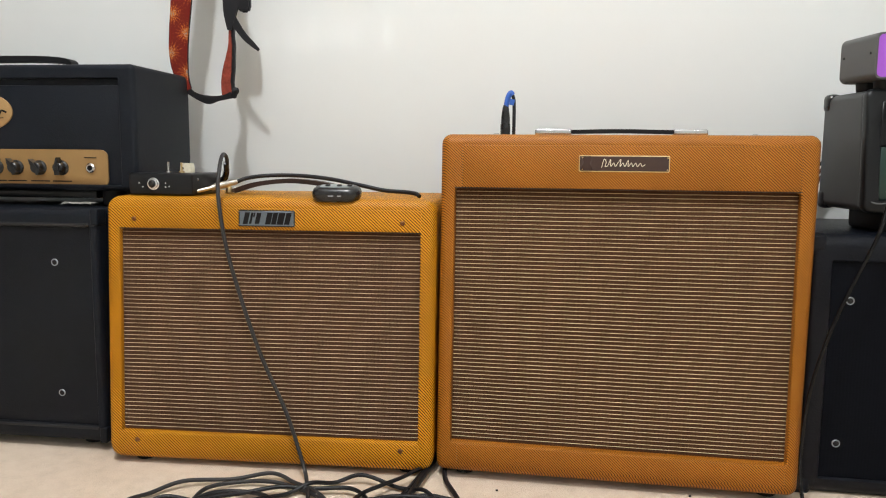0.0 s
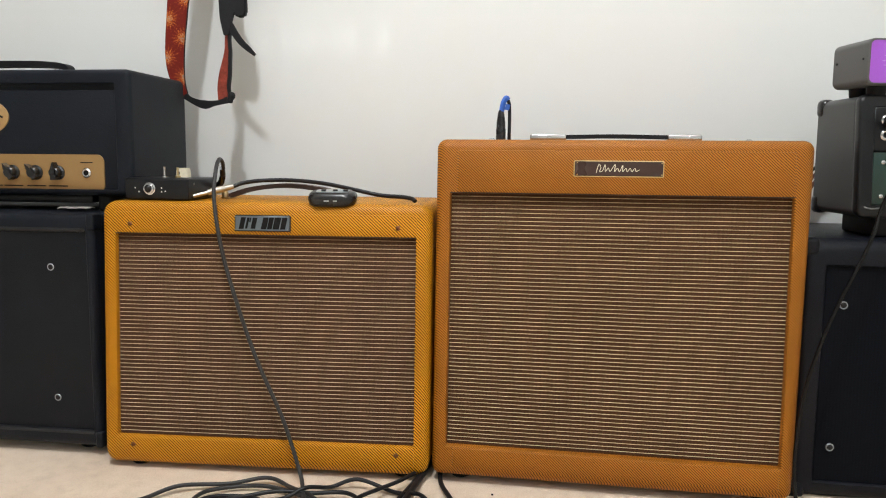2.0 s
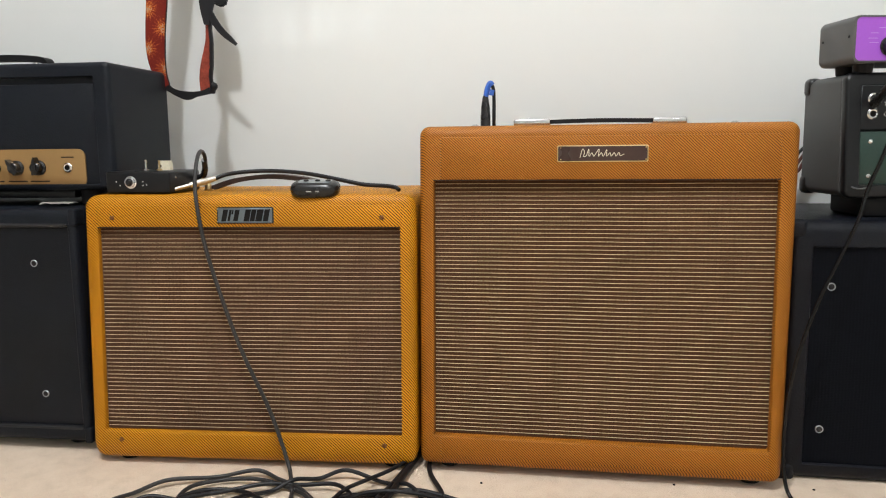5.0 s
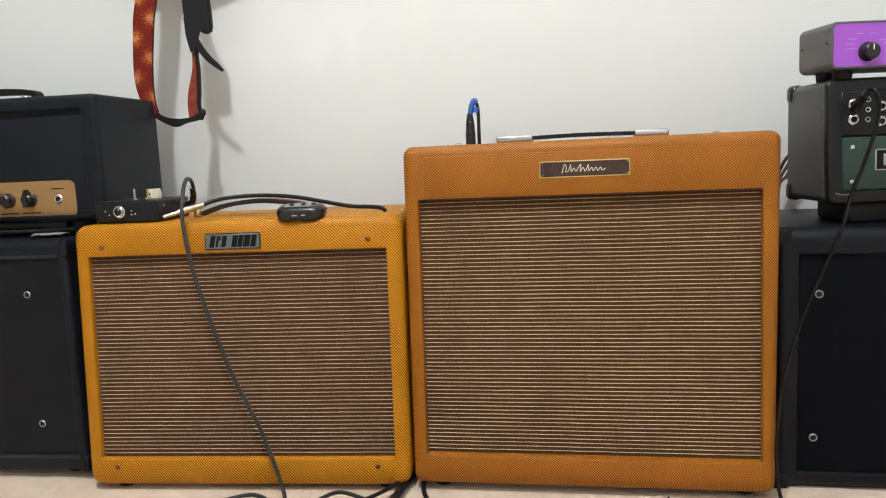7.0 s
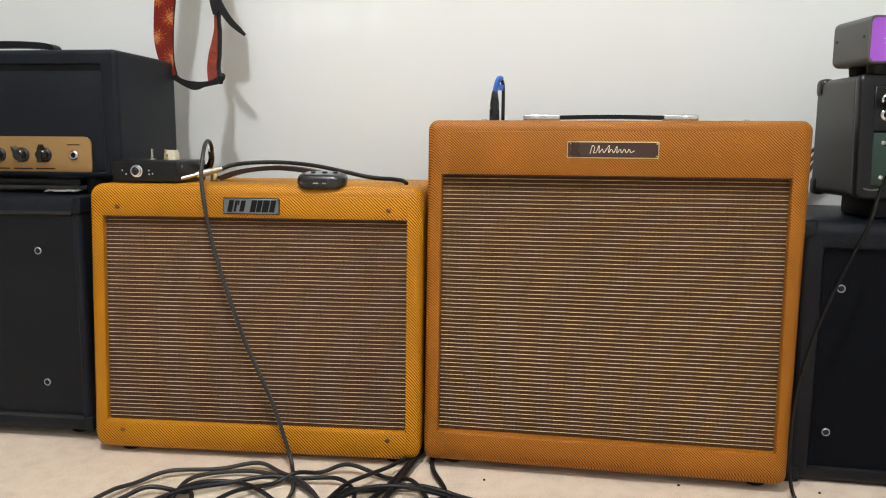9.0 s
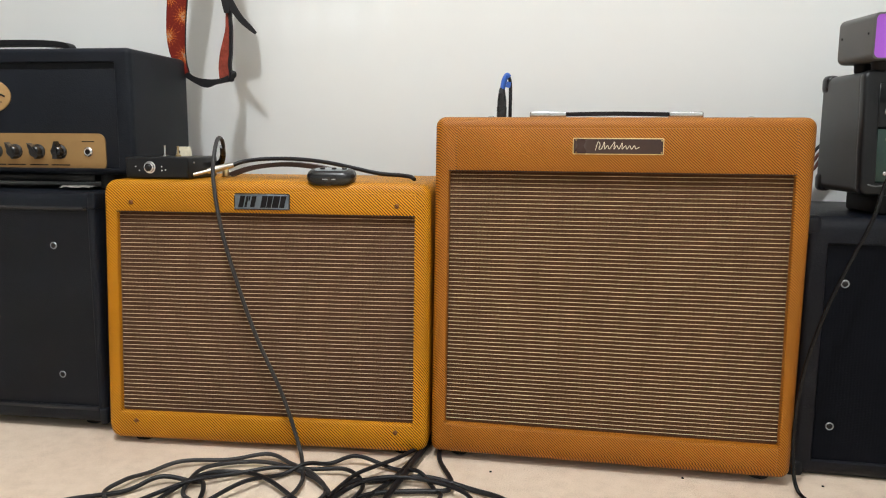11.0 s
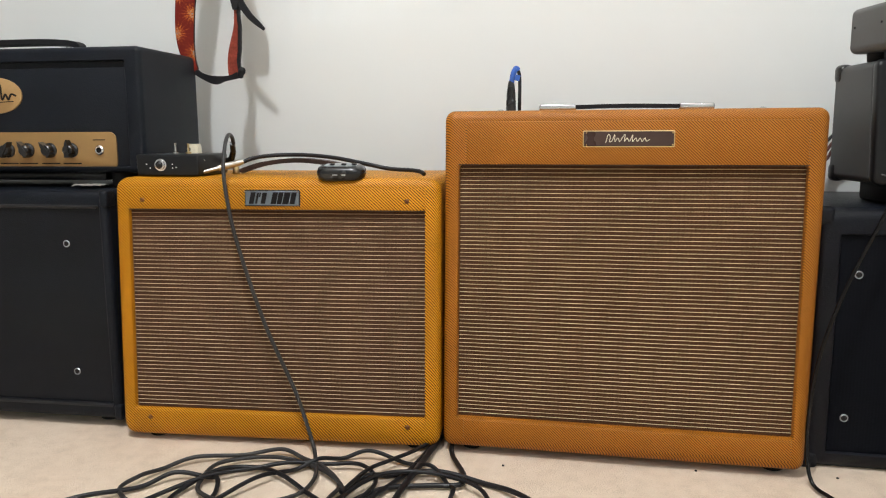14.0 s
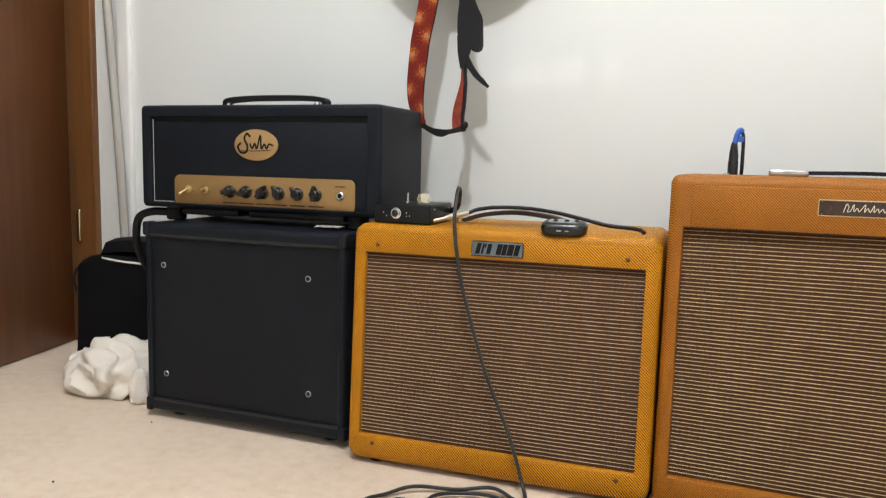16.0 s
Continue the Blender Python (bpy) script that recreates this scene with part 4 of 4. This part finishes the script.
tube(bm, [(0.0005, -0.0002, 0.052), (0.0035, -0.0003, 0.067), (0.0080, 0.0005, 0.0755), (0.0115, 0.0012, 0.072)], (0.0044, 0.0050), 8)
rbox(bm, -0.006, 0.002, -0.001, 0.0005, 0.056, 0.066, 0.0004, 1, Matrix.Rotation(radians(12), 4, "Y"))
part("tape", bm, M_TAPE, e, "strip of bright blue tape")

# ---------- cables on the floor and between the amplifiers ----------
def cable(points, r, label, material=None):
    bm = B()
    tube(bm, points, r, 10, 8)
    return tagged(part("cable", bm, material or M_CABLE), label, "cable", "cables")


def on_floor(pts, base=0.0045, lift=0.007, seed=0):
    return [(x, y, base + lift * (0.5 + 0.5 * math.sin(3.1 * i + seed))) for i, (x, y) in enumerate(pts)]


drop = [(-0.560, 1.290, 0.4465), (-0.535, 1.288, 0.448), (-0.520, 1.272, 0.462), (-0.507, 1.240, 0.485), (-0.499, 1.205, 0.4915), (-0.491, 1.170, 0.473), (-0.486, 1.149, 0.430), (-0.473, 1.141, 0.357), (-0.451, 1.138, 0.279),
        (-0.420, 1.134, 0.191), (-0.380, 1.130, 0.102), (-0.352, 1.116, 0.032), (-0.338, 1.09, 0.012)]
cable(drop + on_floor([(-0.322, 1.03), (-0.335, 0.975), (-0.40, 0.945), (-0.465, 0.97), (-0.482, 1.015), (-0.478, 1.06), (-0.44, 1.088), (-0.39, 1.09), (-0.34, 1.073), (-0.30, 1.04), (-0.272, 1.0), (-0.275, 0.94), (-0.36, 0.90), (-0.50, 0.91), (-0.58, 0.965),
                       (-0.572, 1.005), (-0.555, 1.04), (-0.52, 1.075), (-0.455, 1.10), (-0.40, 1.117), (-0.36, 1.10), (-0.315, 1.06), (-0.283, 1.02), (-0.285, 0.96), (-0.30, 0.85)]), 0.0031,
      "black instrument cable hanging over the amplifier front and coiled on carpet", M_CABLE_G)
bm = B()
tube(bm, [(-0.566, 1.290, 0.4465), (-0.536, 1.288, 0.448), (-0.522, 1.274, 0.460), (-0.512, 1.250, 0.478)], (0.0062, 0.0044), 12)
tagged(part("cable_plug", bm, M_PLASTIC), "black moulded plug on the switch box", "plug")
cable(on_floor([(-0.76, 0.80), (-0.69, 0.87), (-0.62, 0.93), (-0.56, 0.98), (-0.525, 1.017), (-0.48, 1.022), (-0.455, 1.005)] +
               [(-0.445, 0.965), (-0.46, 0.93), (-0.50, 0.95), (-0.47, 1.03), (-0.42, 1.058), (-0.37, 1.03), (-0.31, 0.98), (-0.25, 0.93)], 0.0045, 0.009, 1.0), 0.0033, "black cable coiled on the beige carpet")
cable(on_floor([(-0.49, 0.84), (-0.45, 0.93), (-0.40, 1.01), (-0.36, 1.06), (-0.33, 1.08), (-0.30, 1.107), (-0.26, 1.117), (-0.20, 1.10), (-0.16, 1.075), (-0.132, 1.04), (-0.12, 1.0), (-0.14, 0.95), (-0.22, 0.93)], 0.005, 0.010, 2.0), 0.0031, "black cable looping over the carpet")
cable(on_floor([(-0.58, 0.84), (-0.53, 0.94), (-0.475, 1.01), (-0.42, 1.05), (-0.37, 1.07), (-0.32, 1.075), (-0.27, 1.077), (-0.24, 1.05), (-0.232, 1.01), (-0.25, 0.95)], 0.0045, 0.012, 0.4), 0.0031, "black cable looping over the carpet")
cable(on_floor([(-0.28, 0.95), (-0.268, 0.995), (-0.25, 1.04), (-0.215, 1.06), (-0.15, 1.068), (-0.08, 1.048), (-0.03, 1.01), (0.03, 0.95)], 0.0045, 0.006, 1.3), 0.0037, "thick black cable curving over the carpet")
cable(on_floor([(-0.27, 0.94), (-0.255, 1.0), (-0.22, 1.045), (-0.16, 1.055), (-0.09, 1.02), (-0.06, 0.95)], 0.012, 0.004, 0.3), 0.0031, "black cable curving over the carpet")
cable([(-0.158, 1.44, 0.22), (-0.158, 1.42, 0.03)] + on_floor([(-0.160, 1.33), (-0.163, 1.22), (-0.175, 1.14), (-0.195, 1.07), (-0.22, 1.0), (-0.26, 0.93)], 0.005, 0.004, 2.2), 0.0036, "black power cord running out between the amplifiers")
cable([(-0.150, 1.44, 0.26), (-0.150, 1.42, 0.03)] + on_floor([(-0.153, 1.33), (-0.158, 1.22), (-0.168, 1.15), (-0.178, 1.09), (-0.19, 1.02), (-0.20, 0.94)], 0.008, 0.004, 0.2), 0.0046, "thick black power cord running out between the amplifiers")
cable(on_floor([(-0.158, 1.36), (-0.162, 1.2), (-0.19, 1.13), (-0.225, 1.085), (-0.25, 1.05), (-0.27, 0.98)], 0.014, 0.002, 0.2), 0.0030, "thin black lead running out between the amplifiers")
cable(on_floor([(-0.145, 1.30), (-0.142, 1.19), (-0.135, 1.13), (-0.112, 1.07), (-0.115, 1.035), (-0.16, 1.03), (-0.22, 1.01), (-0.27, 0.95)], 0.0045, 0.005, 0.5), 0.0036, "black cable coming out from under the amplifier")
# lead of the small green head, down between combo and cabinet
cable([(0.4945, 1.170, 0.562), (0.4960, 1.150, 0.574), (0.5010, 1.140, 0.566), (0.5030, 1.138, 0.545), (0.4990, 1.140, 0.515), (0.485, 1.142, 0.468), (0.470, 1.140, 0.430), (0.455, 1.130, 0.386), (0.417, 1.125, 0.30), (0.395, 1.122, 0.240), (0.380, 1.122, 0.18), (0.372, 1.120, 0.12), (0.368, 1.112, 0.06), (0.371, 1.095, 0.012),
       (0.385, 1.06, 0.005), (0.42, 1.0, 0.005), (0.47, 0.9, 0.005)], 0.0027, "black cable hanging from the small head to the carpet", M_CABLE_D)
bm = B()
tube(bm, [(0.4965, 1.196, 0.550), (0.4945, 1.172, 0.560), (0.4955, 1.152, 0.573)], (0.0075, 0.0045), 12, 5)
tagged(part("cable_plug", bm, M_PLASTIC), "black jack plug in the small head", "plug")
# wires behind the gap
for k, (dx, mt) in enumerate(((0.0, M_CABLE), (0.007, M_CABLE_R), (0.014, M_CABLE_R))):
    cable([(0.530, 1.445, 0.505 - 0.012 * k), (0.500, 1.447, 0.490 - 0.012 * k), (0.482 + dx * 0.4, 1.447, 0.470 - 0.012 * k), (0.468 + dx * 0.6, 1.447, 0.435), (0.458 + dx, 1.450, 0.400), (0.450 + dx, 1.465, 0.3905)], 0.0028, "thin speaker lead behind the small head", mt)
# thin grey lead at the foot of the small head
cable([(0.4635, 1.225, 0.455), (0.4600, 1.215, 0.450), (0.4640, 1.195, 0.436), (0.474, 1.182, 0.430), (0.486, 1.178, 0.431)], 0.0011, "thin grey wire on the small head", M_WIRE)

# ---------- strap and guitar hung on the wall ----------
e = thing("guitar", pose(-0.590, 1.487, 0.008), "brown guitar hanging on the wall", "guitar")


def body_loop(k, y):
    pts = []
    for i in range(48):
        a = 2 * math.pi * i / 48
        s, c = math.cos(a), math.sin(a)          # s: along the height, from the lower bout up
        w = 0.195 - 0.035 * s - 0.045 * math.exp(-((s - 0.15) / 0.35) ** 2)
        pts.append(Vector(((w - k) * c, y, 1.150 - (0.236 - k) * -s)))
    return pts


bm = B()
loft(bm, [body_loop(0.006, -0.022), body_loop(0.0, -0.016), body_loop(0.0, 0.016), body_loop(0.006, 0.022)])
part("body", bm, M_GUITAR, e, "rounded brown guitar body")
bm = B()
rbox(bm, -0.026, 0.026, -0.040, -0.018, 1.32, 1.86, 0.006, 3)
part("neck", bm, M_CASING, e)
bm = B()
rbox(bm, -0.038, 0.038, -0.036, -0.020, 1.86, 2.02, 0.006, 3)
part("headstock", bm, M_GUITAR, e)
bm = B()
rbox(bm, -0.045, -0.030, -0.06, 0.082, 1.84, 1.855, 0.004, 2)
rbox(bm, 0.030, 0.045, -0.06, 0.082, 1.84, 1.855, 0.004, 2)
rbox(bm, -0.05, 0.05, 0.068, 0.082, 1.80, 1.90, 0.004, 2)
tagged(part("wall_hook", bm, M_BLACK), "black guitar hook on the wall", "hook").matrix_world = pose(-0.612, 1.5, 0)

e = thing("guitar_strap", pose(0, 0, 0), "red woven guitar strap with orange sunbursts, hanging in a loop", "strap")


def facing(pts, y, thick, grow=0.0, shift=0.0):
    """A band of the strap that shows its face to the room: (x, z, width)."""
    return ribbon(B(), [(x + shift, y, z, w + grow, 0) for x, z, w in pts], thick)


# the long leg: patterned face, stitched dark edges, then the turn into the black backing
part("edging", facing(STRAP_LEG, 1.4495, 0.0018, 0.0030), M_BLEATHER, e, "dark edging of the strap")
part("webbing", facing(STRAP_LEG, 1.4475, 0.0030), M_STRAP, e, "red webbing with orange sunbursts")
part("underside", facing([(-0.668, 0.622, 0.014), (-0.664, 0.614, 0.013), (-0.653, 0.605, 0.0100), (-0.638, 0.598, 0.0125), (-0.622, 0.594, 0.0160), (-0.605, 0.5965, 0.0100), (-0.590, 0.5990, 0.0090), (-0.577, 0.603, 0.0120)], 1.4500, 0.0050), M_BLEATHER, e, "black backing of the strap")
# the short leg, twisted edge on near its upper end
leg = [(-0.586, 0.602, 0.021), (-0.588, 0.625, 0.019), (-0.585, 0.649, 0.018), (-0.581, 0.673, 0.0125), (-0.578, 0.694, 0.0080), (-0.578, 0.713, 0.0055), (-0.577, 0.730, 0.0060)]
part("webbing", facing(leg, 1.4520, 0.0030), M_STRAP_W, e, "worn red webbing turned sideways")
part("edging", facing([(x + w * 0.5 + 0.0022, z, 0.0065) for x, z, w in leg], 1.4535, 0.0060), M_BLEATHER, e, "folded black edge of the strap")
bm = B()
turned(bm, [(0.0035, -0.009), (0.0066, -0.006), (0.0058, -0.001), (0.0074, 0.004), (0.0060, 0.009), (0.0030, 0.012)], Matrix.Translation((-0.5725, 1.452, 0.606)) @ Matrix.Rotation(radians(24), 4, "Y"), 9)
part("knot", bm, M_BLEATHER, e, "black folded knot at the loop's end")
# leather end with its neck and the loose tail
bm = B()
rows = ((-0.548, 0.007, 0.754), (-0.549, 0.013, 0.761), (-0.5600, 0.0240, 0.772), (-0.5635, 0.0268, 0.790), (-0.5645, 0.0262, 0.820), (-0.570, 0.0185, 0.845), (-0.574, 0.0120, 0.875), (-0.580, 0.0100, 0.950))
loft(bm, [[Vector((c + sx * w, y, z)) for sx, y in ((-1, 1.446), (1, 1.444), (1, 1.456), (-1, 1.458))] for c, w, z in rows])
bmesh.ops.bevel(bm, geom=bm.edges[:], offset=0.003, segments=2, affect="EDGES")
part("leather_end", bm, M_BLEATHER, e, "black leather strap end")
part("leather_neck", facing([(-0.5765, 0.722, 0.0085), (-0.5765, 0.731, 0.0130), (-0.576, 0.742, 0.0190), (-0.575, 0.756, 0.0255), (-0.573, 0.772, 0.0310), (-0.572, 0.785, 0.0340)], 1.4480, 0.0060), M_BLEATHER, e)
part("tail", facing([(-0.572, 0.744, 0.0150), (-0.560, 0.725, 0.0125), (-0.548, 0.709, 0.0115), (-0.534, 0.696, 0.0095), (-0.522, 0.685, 0.0050)], 1.4480, 0.0040), M_BLEATHER, e, "loose black leather tail")

# ---------- in the corner by the door ----------
e = thing("gig_bag", pose(-1.382, 1.395, 0, 0, 0, -4), "soft black padded bag leaning by the wall", "bag")
bm = B()
prof = [(0.0, 0.0), (0.0, 0.03), (0.003, 0.10), (0.006, 0.22), (0.012, 0.275), (0.03, 0.290), (0.10, 0.292), (0.17, 0.288), (0.19, 0.27), (0.20, 0.10), (0.20, 0.0)]
loops = []
for i in range(15):
    s = i / 14
    x = -0.165 + 0.36 * s
    k = 1 - 0.05 * (2 * s - 1) ** 10
    loops.append([Vector((x + 0.006 * noise.noise((y * 9, z * 9, 2)), y + 0.010 * noise.noise((x * 7, z * 9, 5)), z * k)) for y, z in prof])
loft(bm, loops)
part("body", bm, M_BAG, e, "black nylon body with sagging sides")
bm = B()
loft(bm, [[Vector((x, 0.035 + 0.10 * a, z + b)) for a, b in ((0, 0), (0.15, 0.026), (0.5, 0.034), (0.85, 0.026), (1, 0))] for x, z in ((-0.130, 0.27), (-0.118, 0.293), (-0.05, 0.302), (0.05, 0.304), (0.14, 0.300), (0.16, 0.28))])
part("flap", bm, M_BAG, e, "padded black flap")
bm = B()
tube(bm, [(-0.115, 0.028, 0.284), (-0.06, 0.012, 0.284), (0.0, 0.008, 0.282), (0.10, 0.010, 0.281)], 0.0026, 8)
part("zip", bm, M_WBOARD, e, "pale zip along the top edge")
bm = B()
tube(bm, [(-0.160, -0.004, 0.20), (-0.163, -0.008, 0.235), (-0.155, -0.004, 0.26)], 0.003, 8)
part("tag", bm, M_BLEATHER, e)
bm = B()
tube(bm, [(-1.290, 1.385, 0.270), (-1.275, 1.340, 0.290), (-1.264, 1.300, 0.340), (-1.245, 1.283, 0.398), (-1.215, 1.285, 0.416), (-1.17, 1.29, 0.418)], 0.0085, 10)
tagged(part("carry_loop", bm, M_BLEATHER), "black padded strap looping beside the cabinet", "strap")

# crumpled towel
def wrapped(centre, radii, seed, pit, turns, depth, n=64):
    """A heap of cloth wound round a hollow: each layer laps with a thin edge over the next one."""
    bm = B()
    bmesh.ops.create_uvsphere(bm, u_segments=n * 2, v_segments=n, radius=1)
    pit = Vector(pit).normalized()
    side = pit.cross(Vector((0, 0, 1))).normalized()
    up = side.cross(pit)
    shift = Vector((seed, seed * 0.7, seed * 0.3))
    for v in bm.verts:
        d = v.co.normalized()
        rho = math.acos(max(-1, min(1, d.dot(pit))))
        theta = math.atan2(d.dot(up), d.dot(side))
        lap = (rho * turns + theta / (2 * math.pi) + 0.55 * noise.noise(d * 1.4 + shift)) % 1.0
        lap = lap / 0.86 if lap < 0.86 else (1 - lap) / 0.14
        lap = lap * lap * (3 - 2 * lap)
        k = 0.90 + depth * lap * min(1, rho * 2.2) + 0.20 * noise.noise(d * 1.5 + shift) + 0.05 * noise.noise(d * 4.2 + shift) - 0.14 * math.exp(-(rho / 0.22) ** 2)
        p = Vector((d.x * radii[0], d.y * radii[1], d.z * radii[2])) * k
        p.z = max(p.z + centre[2], 0.001 + 0.003 * abs(noise.noise(d * 5)))
        v.co = Vector((p.x + centre[0], p.y + centre[1], p.z))
    return bm


e = thing("towel", pose(-1.385, 1.300, 0, 0, 0, 0), "crumpled white cloth lying on the carpet", "towel")
part("cloth", wrapped((0.040, 0.020, 0.046), (0.096, 0.090, 0.070), 3.0, (-0.10, -0.90, 0.10), 1.9, 0.20), M_TOWEL, e, angle=80)
part("fold", wrapped((0.105, 0.055, 0.046), (0.070, 0.060, 0.068), 7.0, (0.5, -0.8, -0.4), 1.0, 0.12, 40), M_TOWEL, e, angle=80)
part("fold", wrapped((-0.062, 0.030, 0.034), (0.050, 0.042, 0.046), 11.0, (-0.6, -0.6, 0.4), 1.4, 0.20, 40), M_TOWEL, e, "loose flap of the cloth", angle=80)
part("fold", wrapped((0.150, -0.035, 0.026), (0.020, 0.022, 0.044), 21.0, (0.9, -0.4, 0.3), 0.9, 0.2, 32), M_TOWEL, e, angle=80)

# ---------- added slotted mask for the bar spot, behind the walk ---
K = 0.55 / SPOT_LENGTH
e = thing("slot_mask", SPOT @ Matrix.Translation((0, 0, -0.55)), "added dark slotted mask that shapes the wall's light bars", "lamp")
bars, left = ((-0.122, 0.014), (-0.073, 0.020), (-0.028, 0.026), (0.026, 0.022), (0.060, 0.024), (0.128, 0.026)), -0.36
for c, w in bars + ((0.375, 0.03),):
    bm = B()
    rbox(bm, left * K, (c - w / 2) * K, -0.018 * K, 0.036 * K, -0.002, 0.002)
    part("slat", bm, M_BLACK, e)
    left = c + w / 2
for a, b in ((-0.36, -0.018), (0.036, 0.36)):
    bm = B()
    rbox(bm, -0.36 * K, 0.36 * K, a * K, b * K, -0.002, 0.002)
    part("slot_board", bm, M_BLACK, e)
# stand added only to carry the mask
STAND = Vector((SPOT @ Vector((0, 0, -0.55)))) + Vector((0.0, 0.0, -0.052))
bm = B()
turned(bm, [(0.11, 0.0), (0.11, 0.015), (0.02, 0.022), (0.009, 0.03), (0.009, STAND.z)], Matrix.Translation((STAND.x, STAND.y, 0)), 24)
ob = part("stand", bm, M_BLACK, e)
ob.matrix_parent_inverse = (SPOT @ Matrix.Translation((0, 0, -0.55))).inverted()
